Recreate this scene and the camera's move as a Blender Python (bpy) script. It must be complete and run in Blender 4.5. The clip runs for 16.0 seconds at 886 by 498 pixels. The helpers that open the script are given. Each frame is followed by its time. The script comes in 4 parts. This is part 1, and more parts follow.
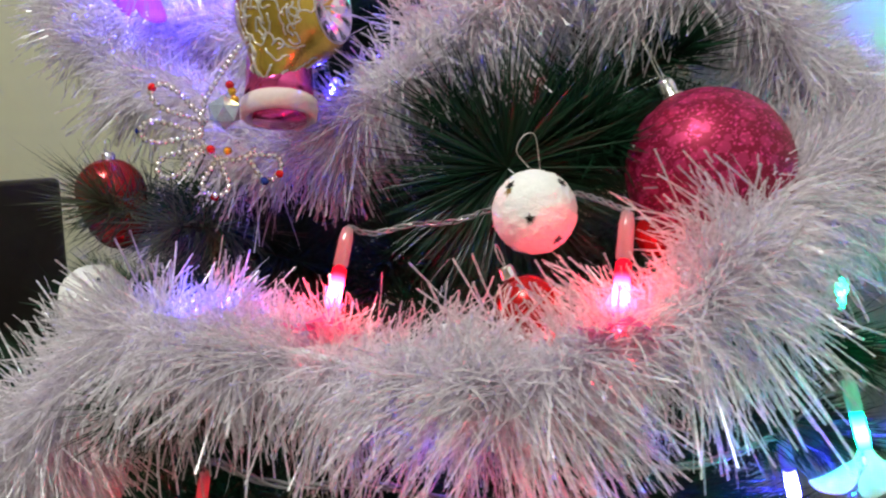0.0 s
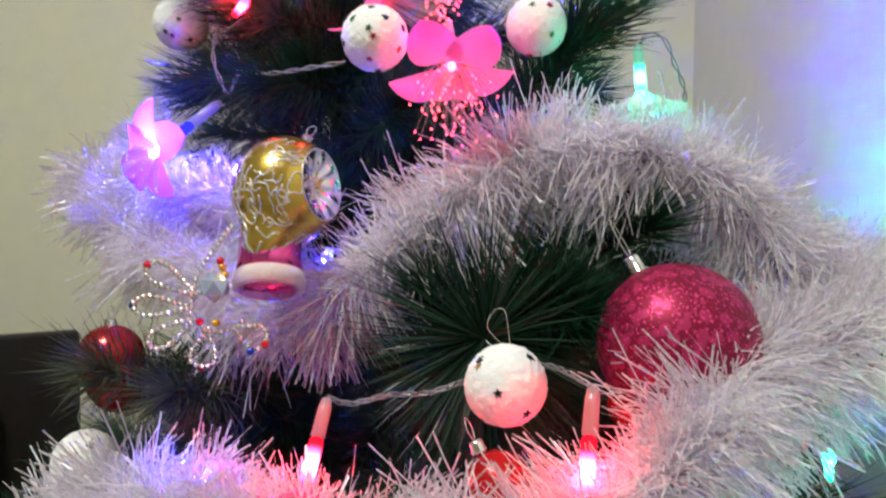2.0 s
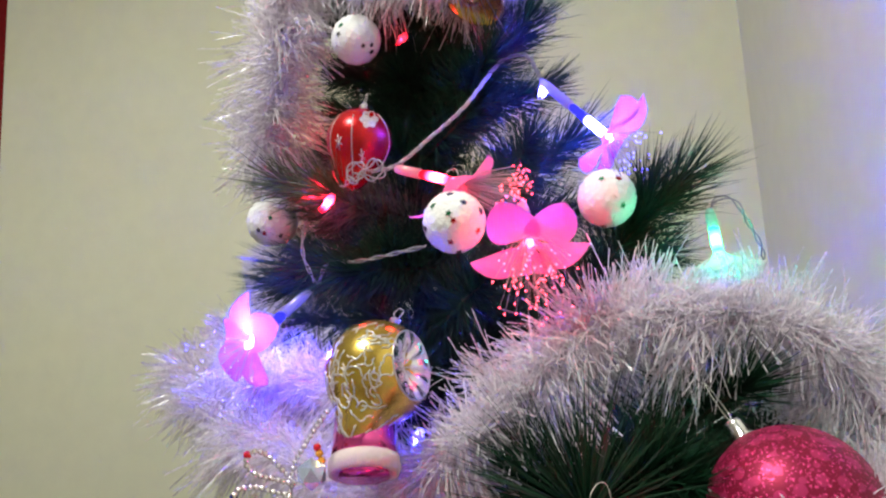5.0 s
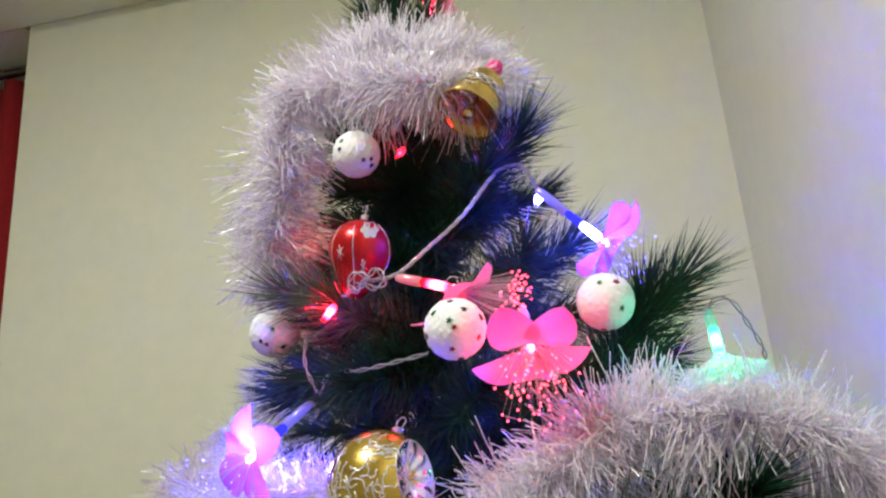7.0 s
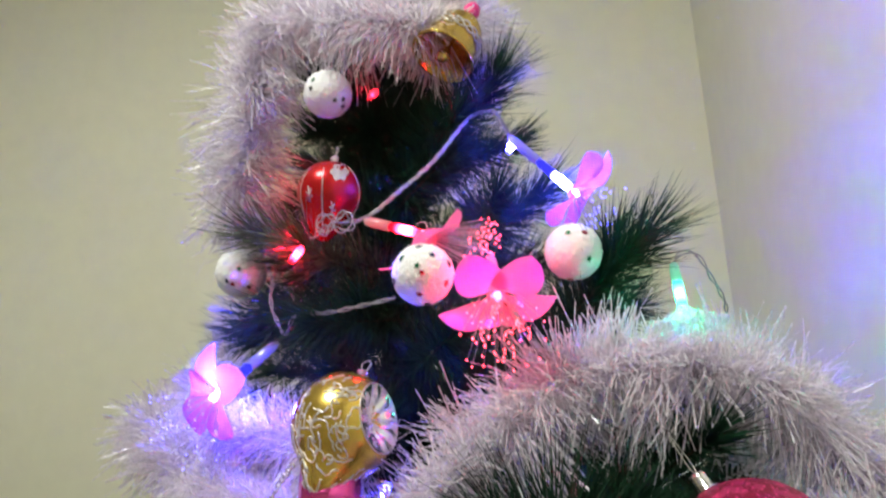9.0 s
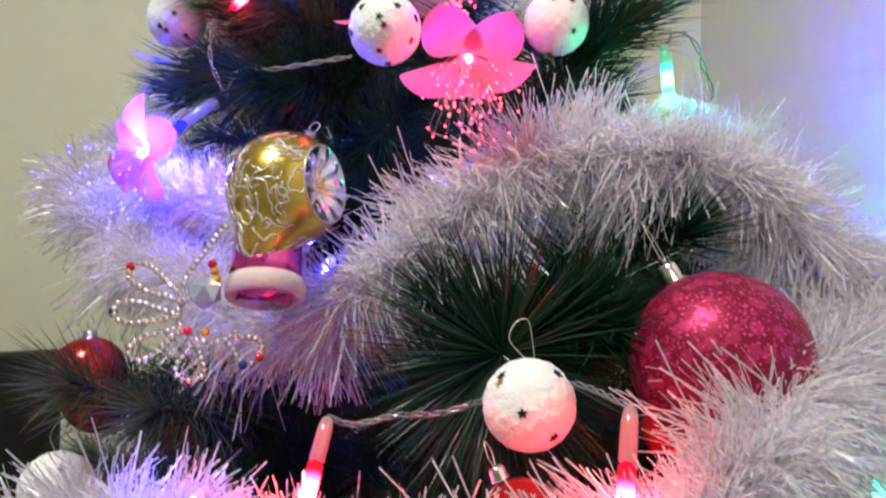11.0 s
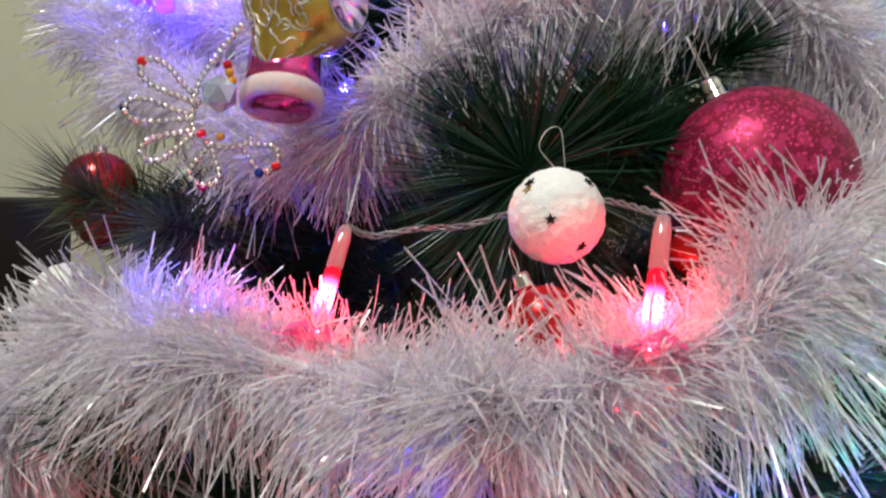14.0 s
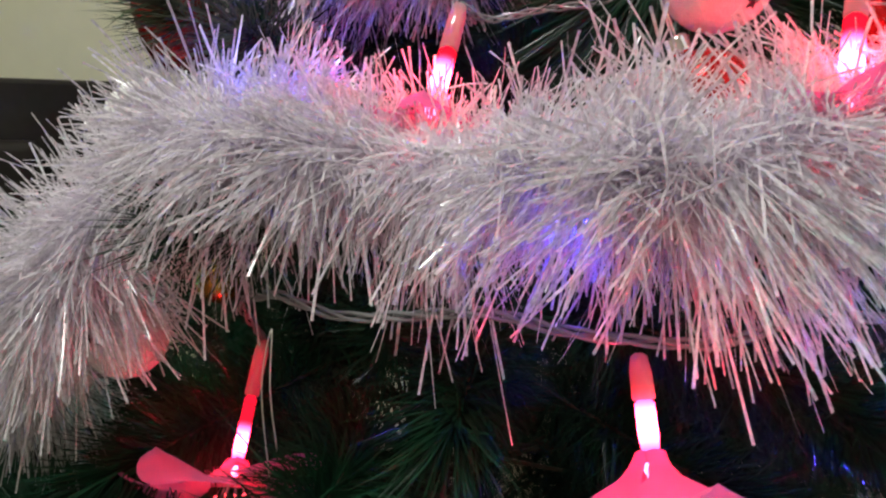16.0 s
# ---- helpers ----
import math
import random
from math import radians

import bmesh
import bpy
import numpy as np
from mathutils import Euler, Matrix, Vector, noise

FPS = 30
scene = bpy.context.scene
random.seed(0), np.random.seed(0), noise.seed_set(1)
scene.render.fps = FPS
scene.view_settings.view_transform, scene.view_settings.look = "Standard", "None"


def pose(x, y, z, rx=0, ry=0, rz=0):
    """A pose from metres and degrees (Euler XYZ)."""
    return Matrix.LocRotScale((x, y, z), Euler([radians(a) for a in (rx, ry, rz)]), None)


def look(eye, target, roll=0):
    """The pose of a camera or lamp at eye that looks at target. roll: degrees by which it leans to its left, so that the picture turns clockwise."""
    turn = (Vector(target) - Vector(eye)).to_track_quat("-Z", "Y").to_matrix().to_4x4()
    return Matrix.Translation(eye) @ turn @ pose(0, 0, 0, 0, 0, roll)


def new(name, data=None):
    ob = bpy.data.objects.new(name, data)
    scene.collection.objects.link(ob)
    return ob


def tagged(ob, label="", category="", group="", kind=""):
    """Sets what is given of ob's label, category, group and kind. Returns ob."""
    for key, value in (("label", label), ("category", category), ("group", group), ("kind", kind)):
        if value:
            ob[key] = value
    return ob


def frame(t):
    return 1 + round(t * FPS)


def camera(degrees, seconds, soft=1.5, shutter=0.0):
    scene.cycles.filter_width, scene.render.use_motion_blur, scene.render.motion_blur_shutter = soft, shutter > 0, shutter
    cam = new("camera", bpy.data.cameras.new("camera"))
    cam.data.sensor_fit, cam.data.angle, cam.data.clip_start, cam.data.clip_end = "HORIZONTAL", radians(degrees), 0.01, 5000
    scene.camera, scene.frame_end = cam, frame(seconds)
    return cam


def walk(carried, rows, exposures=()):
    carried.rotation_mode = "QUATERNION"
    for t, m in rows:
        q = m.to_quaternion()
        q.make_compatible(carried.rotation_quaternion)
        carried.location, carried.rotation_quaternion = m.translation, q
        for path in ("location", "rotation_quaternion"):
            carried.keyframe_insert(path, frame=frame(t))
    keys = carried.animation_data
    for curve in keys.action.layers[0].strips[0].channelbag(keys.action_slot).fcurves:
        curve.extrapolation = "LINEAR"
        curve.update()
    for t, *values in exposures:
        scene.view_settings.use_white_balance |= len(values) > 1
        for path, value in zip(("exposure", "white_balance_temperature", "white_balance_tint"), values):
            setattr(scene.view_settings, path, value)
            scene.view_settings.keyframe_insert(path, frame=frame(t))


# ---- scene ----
cam = camera(58.4, 16.0, 2.2, 0.5)
PATH = [
    (0, (0.036, 0.037, 1.37), (-0.063, 1.99, 0.947), 0.7),
    (0.5, (0.059, 0.034, 1.376), (-0.046, 1.989, 0.966), 1.4),
    (1, (0.074, 0.039, 1.384), (-0.025, 2.004, 1.029), 1.6),
    (1.5, (0.074, 0.034, 1.385), (-0.092, 2.017, 1.186), 1.2),
    (2, (0.064, 0.027, 1.389), (-0.118, 2.017, 1.31), 0.4),
    (2.5, (0.062, 0.022, 1.39), (-0.175, 2.008, 1.409), 0.0),
    (3, (0.063, 0.022, 1.389), (-0.228, 1.998, 1.493), -0.6),
    (3.5, (0.059, 0.02, 1.392), (-0.255, 1.988, 1.565), -1.3),
    (4, (0.059, 0.017, 1.395), (-0.288, 1.975, 1.616), -2.0),
    (4.2, (0.057, 0.019, 1.394), (-0.292, 1.973, 1.638), -2.2),
    (6.5, (0.06, 0.011, 1.39), (-0.279, 1.902, 1.947), -4.1),
    (7, (0.06, 0.011, 1.39), (-0.266, 1.886, 2.004), -4.4),
    (7.5, (0.06, 0.01, 1.389), (-0.25, 1.86, 2.081), -4.7),
    (8, (0.062, 0.005, 1.387), (-0.248, 1.845, 2.107), -4.5),
    (8.5, (0.061, 0.008, 1.388), (-0.24, 1.884, 2.012), -4.0),
    (9, (0.06, 0.013, 1.391), (-0.206, 1.937, 1.867), -3.1),
    (9.5, (0.057, 0.022, 1.395), (-0.202, 1.974, 1.746), -2.5),
    (10, (0.047, 0.042, 1.378), (-0.185, 2.007, 1.67), -0.9),
    (10.2, (0.047, 0.063, 1.378), (-0.176, 2.038, 1.604), -0.4),
    (12.3, (0.056, 0.066, 1.36), (-0.044, 2.055, 1.171), 3.1),
    (12.5, (0.056, 0.067, 1.357), (-0.049, 2.054, 1.149), 3.3),
    (13, (0.049, 0.071, 1.35), (-0.073, 2.052, 1.103), 3.6),
    (13.5, (0.043, 0.075, 1.347), (-0.119, 2.052, 1.092), 3.0),
    (14, (0.042, 0.077, 1.336), (-0.126, 2.052, 1.071), 3.5),
    (14.5, (0.034, 0.082, 1.323), (-0.158, 2.049, 1.016), 3.8),
    (15, (0.026, 0.092, 1.309), (-0.199, 2.052, 0.98), 3.3),
    (15.5, (0.016, 0.103, 1.283), (-0.237, 2.047, 0.886), 3.5),
    (16, (0.011, 0.107, 1.271), (-0.258, 2.041, 0.839), 2.9),
]
walk(cam, [(t, look(eye, target, roll)) for t, eye, target, roll in PATH],
     exposures=[(0, -0.20), (2, -0.10), (4, 0.02), (7, 0.02), (8.5, -0.02), (10, 0.0), (12.5, -0.15), (16, -0.22)])

# ---- light: one warm-white ceiling lamp, dim grey surroundings ----
scene.view_settings.exposure = 0.0
world = bpy.data.worlds.new("room_air")
scene.world = world
world.use_nodes = True
world.node_tree.nodes["Background"].inputs[0].default_value = (0.9, 0.92, 1.0, 1)
world.node_tree.nodes["Background"].inputs[1].default_value = 0.05
LAMP_AT = (-0.50, -0.15, 2.66)
lamp_data = bpy.data.lights.new("ceiling_glow", "AREA")
lamp_data.shape, lamp_data.size, lamp_data.energy = "DISK", 0.42, 27.5
lamp_data.color = (0.95, 0.97, 0.88)
lamp = new("ceiling_glow", lamp_data)
lamp.matrix_world = pose(*LAMP_AT)
LED = 420.0            # brightness of a lit diode
EYE0 = Vector((0.06, 0.04, 1.37))


# ---- materials ----
def mat(name, color, rough=0.5, metal=0.0, vary=0.12, scale=40.0, bump=0.0, bump_scale=None, spec=0.5, **more):
    m = bpy.data.materials.new(name)
    m.use_nodes = True
    nt = m.node_tree
    b = nt.nodes["Principled BSDF"]
    b.inputs["Roughness"].default_value, b.inputs["Metallic"].default_value = rough, metal
    b.inputs["Specular IOR Level"].default_value = spec
    for key, value in more.items():
        b.inputs[key.replace("_", " ").title()].default_value = value
    co = nt.nodes.new("ShaderNodeTexCoord")
    n1, n2 = nt.nodes.new("ShaderNodeTexNoise"), nt.nodes.new("ShaderNodeTexNoise")
    n1.inputs["Scale"].default_value, n2.inputs["Scale"].default_value = scale, scale * 9
    n1.inputs["Detail"].default_value = 4
    add = nt.nodes.new("ShaderNodeMath")
    add.operation = "ADD"
    ramp = nt.nodes.new("ShaderNodeMapRange")
    ramp.inputs["From Min"].default_value, ramp.inputs["From Max"].default_value = 0.6, 1.4
    ramp.inputs["To Min"].default_value, ramp.inputs["To Max"].default_value = 1 - vary, 1 + vary
    mul = nt.nodes.new("ShaderNodeVectorMath")
    mul.operation = "SCALE"
    mul.inputs[0].default_value = color
    for n in (n1, n2):
        nt.links.new(co.outputs["Object"], n.inputs["Vector"])
    nt.links.new(n1.outputs["Fac"], add.inputs[0])
    nt.links.new(n2.outputs["Fac"], add.inputs[1])
    nt.links.new(add.outputs[0], ramp.inputs["Value"])
    nt.links.new(ramp.outputs[0], mul.inputs["Scale"])
    nt.links.new(mul.outputs[0], b.inputs["Base Color"])
    if bump:
        bn, n3 = nt.nodes.new("ShaderNodeBump"), nt.nodes.new("ShaderNodeTexNoise")
        n3.inputs["Scale"].default_value = bump_scale or scale * 5
        nt.links.new(co.outputs["Object"], n3.inputs["Vector"])
        bn.inputs["Strength"].default_value = bump
        bn.inputs["Distance"].default_value = 0.002
        nt.links.new(n3.outputs["Fac"], bn.inputs["Height"])
        nt.links.new(bn.outputs["Normal"], b.inputs["Normal"])
    return m


def glow_mat(name, color, strength):
    m = bpy.data.materials.new(name)
    m.use_nodes = True
    nt = m.node_tree
    nt.nodes.remove(nt.nodes["Principled BSDF"])
    e = nt.nodes.new("ShaderNodeEmission")
    e.inputs[0].default_value, e.inputs[1].default_value = (*color, 1), strength
    nt.links.new(e.outputs[0], nt.nodes["Material Output"].inputs[0])
    return m


def sheer_mat(name, color, through_part, gloss, rough, per_island=0.0, dashes=0.0):
    """Thin film: diffuse, light shining through, and a little gloss."""
    m = bpy.data.materials.new(name)
    m.use_nodes = True
    nt = m.node_tree
    nt.nodes.remove(nt.nodes["Principled BSDF"])
    d, tr, g = (nt.nodes.new("ShaderNodeBsdf" + k) for k in ("Diffuse", "Translucent", "Glossy"))
    g.inputs["Roughness"].default_value = rough
    g.inputs["Color"].default_value = (0.9, 0.9, 0.95, 1)
    m1, m2 = nt.nodes.new("ShaderNodeMixShader"), nt.nodes.new("ShaderNodeMixShader")
    m1.inputs[0].default_value, m2.inputs[0].default_value = through_part, gloss
    geo, rng = nt.nodes.new("ShaderNodeNewGeometry"), nt.nodes.new("ShaderNodeMapRange")
    rng.inputs["To Min"].default_value, rng.inputs["To Max"].default_value = 1 - per_island, 1.0
    sc = nt.nodes.new("ShaderNodeVectorMath")
    sc.operation = "SCALE"
    sc.inputs[0].default_value = color
    nt.links.new(geo.outputs["Random Per Island"], rng.inputs["Value"])
    nt.links.new(rng.outputs[0], sc.inputs["Scale"])
    shade = sc.outputs[0]
    if dashes:
        co, nz, r3, s3 = (nt.nodes.new("ShaderNode" + k) for k in ("TexCoord", "TexNoise", "MapRange", "VectorMath"))
        nz.inputs["Scale"].default_value = dashes
        nt.links.new(co.outputs["Object"], nz.inputs["Vector"])
        nt.links.new(nz.outputs["Fac"], r3.inputs["Value"])
        r3.inputs["From Min"].default_value, r3.inputs["From Max"].default_value = 0.42, 0.56
        r3.inputs["To Min"].default_value, r3.inputs["To Max"].default_value = 0.74, 1.0
        s3.operation = "SCALE"
        nt.links.new(shade, s3.inputs[0])
        nt.links.new(r3.outputs[0], s3.inputs["Scale"])
        shade = s3.outputs[0]
    for n in (d, tr):
        nt.links.new(shade, n.inputs["Color"])
    nt.links.new(d.outputs[0], m1.inputs[1])
    nt.links.new(tr.outputs[0], m1.inputs[2])
    nt.links.new(m1.outputs[0], m2.inputs[1])
    nt.links.new(g.outputs[0], m2.inputs[2])
    nt.links.new(m2.outputs[0], nt.nodes["Material Output"].inputs[0])
    return m


def glitter_mat(name, color, flake, rough=0.35, cell=900.0, spots=0.0):
    """Paint full of tiny tilted flakes, optionally with larger shiny round spots."""
    m = bpy.data.materials.new(name)
    m.use_nodes = True
    nt = m.node_tree
    b = nt.nodes["Principled BSDF"]
    b.inputs["Roughness"].default_value, b.inputs["Metallic"].default_value = rough, 0.55
    co, v = nt.nodes.new("ShaderNodeTexCoord"), nt.nodes.new("ShaderNodeTexVoronoi")
    v.inputs["Scale"].default_value = cell
    nt.links.new(co.outputs["Object"], v.inputs["Vector"])
    bn = nt.nodes.new("ShaderNodeBump")
    bn.inputs["Strength"].default_value, bn.inputs["Distance"].default_value = 0.9, 0.001
    nt.links.new(v.outputs["Color"], bn.inputs["Height"])
    nt.links.new(bn.outputs["Normal"], b.inputs["Normal"])
    sep, rng = nt.nodes.new("ShaderNodeSeparateColor"), nt.nodes.new("ShaderNodeMapRange")
    nt.links.new(v.outputs["Color"], sep.inputs[0])
    nt.links.new(sep.outputs[0], rng.inputs["Value"])
    rng.inputs["From Min"].default_value = 0.80
    mix = nt.nodes.new("ShaderNodeMix")
    mix.data_type = "RGBA"
    mix.inputs["A"].default_value, mix.inputs["B"].default_value = (*color, 1), (*flake, 1)
    fac = rng.outputs[0]
    if spots:
        v2, r2, mx = nt.nodes.new("ShaderNodeTexVoronoi"), nt.nodes.new("ShaderNodeMapRange"), nt.nodes.new("ShaderNodeMath")
        v2.inputs["Scale"].default_value = spots
        nt.links.new(co.outputs["Object"], v2.inputs["Vector"])
        nt.links.new(v2.outputs["Distance"], r2.inputs["Value"])
        r2.inputs["From Min"].default_value, r2.inputs["From Max"].default_value = 0.40, 0.36
        r2.inputs["To Max"].default_value = 0.30
        mx.operation = "MAXIMUM"
        nt.links.new(rng.outputs[0], mx.inputs[0])
        nt.links.new(r2.outputs[0], mx.inputs[1])
        fac = mx.outputs[0]
    nt.links.new(fac, mix.inputs["Factor"])
    nt.links.new(mix.outputs["Result"], b.inputs["Base Color"])
    return m


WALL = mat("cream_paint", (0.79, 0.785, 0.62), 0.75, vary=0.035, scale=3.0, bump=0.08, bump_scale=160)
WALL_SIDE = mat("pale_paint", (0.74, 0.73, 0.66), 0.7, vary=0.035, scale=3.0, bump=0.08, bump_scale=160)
CEIL = mat("white_ceiling_paint", (0.82, 0.80, 0.74), 0.8, vary=0.03, scale=4)
FLOOR = mat("floor_tile_glaze", (0.45, 0.40, 0.33), 0.3, vary=0.12, scale=6)
GROUT = mat("grout", (0.28, 0.26, 0.23), 0.9)
DARK_WOOD = mat("black_brown_veneer", (0.016, 0.013, 0.012), 0.38, vary=0.35, scale=9, bump=0.1)
CURTAIN = mat("red_cloth", (0.30, 0.006, 0.010), 0.9, vary=0.2, scale=60, bump=0.3, bump_scale=700)
ROD = mat("dark_rod_metal", (0.05, 0.03, 0.025), 0.4, 0.7)
NEEDLE = sheer_mat("pine_green_pvc", (0.011, 0.058, 0.028), 0.18, 0.05, 0.32, 0.6)
# a lighter, greyer green for a few single brushes
NEEDLE_PALE = sheer_mat("pale_green_pvc", (0.10, 0.13, 0.07), 0.25, 0.08, 0.3, 0.5)
STEM = mat("brown_wire_stem", (0.06, 0.04, 0.025), 0.7, vary=0.3, scale=200)
TRUNK = mat("green_tape_trunk", (0.015, 0.035, 0.02), 0.7, vary=0.3, scale=100)
TINSEL = sheer_mat("white_tinsel_film", (0.965, 0.92, 1.0), 0.62, 0.06, 0.25, 0.06, 420.0)
TINSEL_CORE = sheer_mat("white_tinsel_fluff", (0.975, 0.93, 1.0), 0.55, 0.03, 0.35, 0.04)
CORD = mat("tinsel_cord", (0.7, 0.7, 0.72), 0.6)
FOAM = mat("white_styrofoam_snow", (0.84, 0.84, 0.86), 0.85, vary=0.06, scale=300, bump=0.35, bump_scale=900)
THREAD = mat("silver_thread", (0.62, 0.62, 0.60), 0.35, 0.8)
SILVER = mat("bright_silver", (0.86, 0.86, 0.88), 0.14, 1.0, vary=0.05)
SILVER_GLITTER = glitter_mat("silver_glitter", (0.62, 0.60, 0.58), (1, 1, 1), 0.3, 1500)
GOLD = mat("satin_gold_lacquer", (0.66, 0.46, 0.10), 0.23, 0.9, vary=0.12, scale=60, bump=0.05)
RED_LACQUER = mat("satin_red_lacquer", (0.55, 0.012, 0.016), 0.24, 0.55, vary=0.15, scale=60)
RED_GLASS = mat("dark_red_lacquer", (0.30, 0.012, 0.014), 0.2, 0.5, vary=0.25, scale=50)
MAGENTA = glitter_mat("magenta_glitter", (0.25, 0.004, 0.042), (0.95, 0.07, 0.30), 0.46, 1100, 130)
PINK_FOIL = mat("pink_mirror_lacquer", (0.80, 0.10, 0.38), 0.14, 0.9, vary=0.15, scale=80)
ROSE_FOIL = mat("rose_mirror_lacquer", (0.80, 0.36, 0.40), 0.13, 0.9, vary=0.15, scale=40)
FROST = mat("frosted_white_band", (0.70, 0.56, 0.57), 0.75, vary=0.12, scale=400, bump=0.5, bump_scale=1500)
BEAD = mat("silver_bead", (0.88, 0.87, 0.84), 0.12, 1.0, vary=0.05)
CRYSTAL = mat("faceted_crystal", (0.55, 0.62, 0.85), 0.05, 0.6, vary=0.3, scale=120)
CABLE = sheer_mat("clear_cable", (0.42, 0.42, 0.45), 0.55, 0.12, 0.2)
TUBE = sheer_mat("clear_plastic_tube", (0.72, 0.70, 0.74), 0.85, 0.10, 0.12)
FIBRE = sheer_mat("optic_fibre", (0.75, 0.70, 0.78), 0.5, 0.3, 0.2)
FOIL = {k: mat(k + "_star_foil", c, 0.28, 0.7) for k, c in dict(black=(0.02, 0.02, 0.025), green=(0.01, 0.16, 0.07), red=(0.32, 0.015, 0.02), navy=(0.02, 0.03, 0.12), gold=(0.45, 0.28, 0.10)).items()}
COLOURS = dict(red=(1.0, 0.010, 0.035), blue=(0.035, 0.035, 1.0), green=(0.003, 0.75, 0.34), warm=(1.0, 0.62, 0.25))
POWER = dict(red=0.75, blue=11.0, green=1.4, warm=0.6)


def diode_mat(name, color, strength):
    """A diode that shines most at its chip, halfway along, and only glows at its ends."""
    m = glow_mat(name, color, strength)
    nt = m.node_tree
    e = next(n for n in nt.nodes if n.type == "EMISSION")
    co, sep = nt.nodes.new("ShaderNodeTexCoord"), nt.nodes.new("ShaderNodeSeparateXYZ")
    off, rngz, pw, mul = (nt.nodes.new("ShaderNode" + k) for k in ("Math", "MapRange", "Math", "Math"))
    off.operation, off.inputs[1].default_value = "ADD", 0.007
    ab = nt.nodes.new("ShaderNodeMath")
    ab.operation = "ABSOLUTE"
    rngz.inputs["From Min"].default_value, rngz.inputs["From Max"].default_value = 0.011, 0.0015
    pw.operation, pw.inputs[1].default_value = "POWER", 2.2
    mul.operation, mul.inputs[1].default_value = "MULTIPLY_ADD", strength
    mul.inputs[2].default_value = 1.6
    nt.links.new(co.outputs["Object"], sep.inputs[0])
    nt.links.new(sep.outputs["Z"], off.inputs[0])
    nt.links.new(off.outputs[0], ab.inputs[0])
    nt.links.new(ab.outputs[0], rngz.inputs["Value"])
    nt.links.new(rngz.outputs[0], pw.inputs[0])
    nt.links.new(pw.outputs[0], mul.inputs[0])
    nt.links.new(mul.outputs[0], e.inputs[1])
    return m


DIODE = {k: diode_mat(k + "_diode", c, LED * POWER[k]) for k, c in COLOURS.items()}
DIM_DIODE = {k: diode_mat(k + "_small_diode", c, LED * POWER[k] * 0.10) for k, c in COLOURS.items()}
SPARK = {k: glow_mat(k + "_fibre_end", tuple(min(1, v + 0.04) for v in c), 14.0) for k, c in COLOURS.items()}
PETAL = sheer_mat("pink_silk_petal", (0.82, 0.21, 0.50), 0.55, 0.03, 0.4)
PETAL_PALE = sheer_mat("white_silk_petal", (0.85, 0.74, 0.76), 0.55, 0.03, 0.4)
LAMP_GLASS = glow_mat("lamp_diffuser", (1.0, 0.93, 0.78), 6.0)


# ---- building helpers ----
def mesh_of(bm, name, material, smooth=True):
    me = bpy.data.meshes.new(name)
    bm.to_mesh(me)
    bm.free()
    if smooth:
        for p in me.polygons:
            p.use_smooth = True
    me.materials.append(material)
    return me


def part(name, bm, material, parent, label="", smooth=True):
    me = bm if isinstance(bm, bpy.types.Mesh) else mesh_of(bm, name, material, smooth)
    ob = new(name, me)
    ob.parent = parent
    if label:
        tagged(ob, label)
    return ob


def thing(name, m, label, category, group="", kind=""):
    ob = new(name)
    ob.empty_display_size = 0.02
    ob.matrix_basis = m
    return tagged(ob, label, category, group, kind)


def aim(at, way, side=(0, 0, 1)):
    """Pose at a place with local z along way."""
    z = Vector(way).normalized()
    x = Vector(side).cross(z)
    if x.length < 1e-3:
        x = Vector((1, 0, 0)).cross(z)
    x.normalize()
    y = z.cross(x)
    m = Matrix((x, y, z)).transposed().to_4x4()
    return Matrix.Translation(at) @ m


def spline(points, steps):
    """Catmull-Rom points along a list of places."""
    p = [Vector(q) for q in points]
    p = [2 * p[0] - p[1], *p, 2 * p[-1] - p[-2]]
    out = []
    for i in range(1, len(p) - 2):
        for k in range(steps):
            t = k / steps
            a, b, c, d = p[i - 1], p[i], p[i + 1], p[i + 2]
            out.append(0.5 * (2 * b + (c - a) * t + (2 * a - 5 * b + 4 * c - d) * t * t + (3 * b - a - 3 * c + d) * t ** 3))
    out.append(p[-2])
    return out


def frames_along(pts):
    """Tangent and two normals at each point, carried along without twist."""
    out, n = [], None
    for i, q in enumerate(pts):
        tan = (pts[min(i + 1, len(pts) - 1)] - pts[max(i - 1, 0)]).normalized()
        if n is None:
            n = tan.orthogonal().normalized()
        n = (n - tan * n.dot(tan)).normalized()
        out.append((tan, n, tan.cross(n)))
    return out


def tube(pts, radius, segs=6, bm=None, cap=True):
    bm = bm or bmesh.new()
    pts = [Vector(p) for p in pts]
    rings = []
    for i, (q, (tan, n, b)) in enumerate(zip(pts, frames_along(pts))):
        r = radius(i / (len(pts) - 1)) if callable(radius) else radius
        rings.append([bm.verts.new(q + r * (math.cos(a) * n + math.sin(a) * b)) for a in (2 * math.pi * k / segs for k in range(segs))])
    for u, v in zip(rings, rings[1:]):
        for k in range(segs):
            bm.faces.new((u[k], u[(k + 1) % segs], v[(k + 1) % segs], v[k]))
    if cap:
        bm.faces.new(rings[0][::-1])
        bm.faces.new(rings[-1])
    return bm


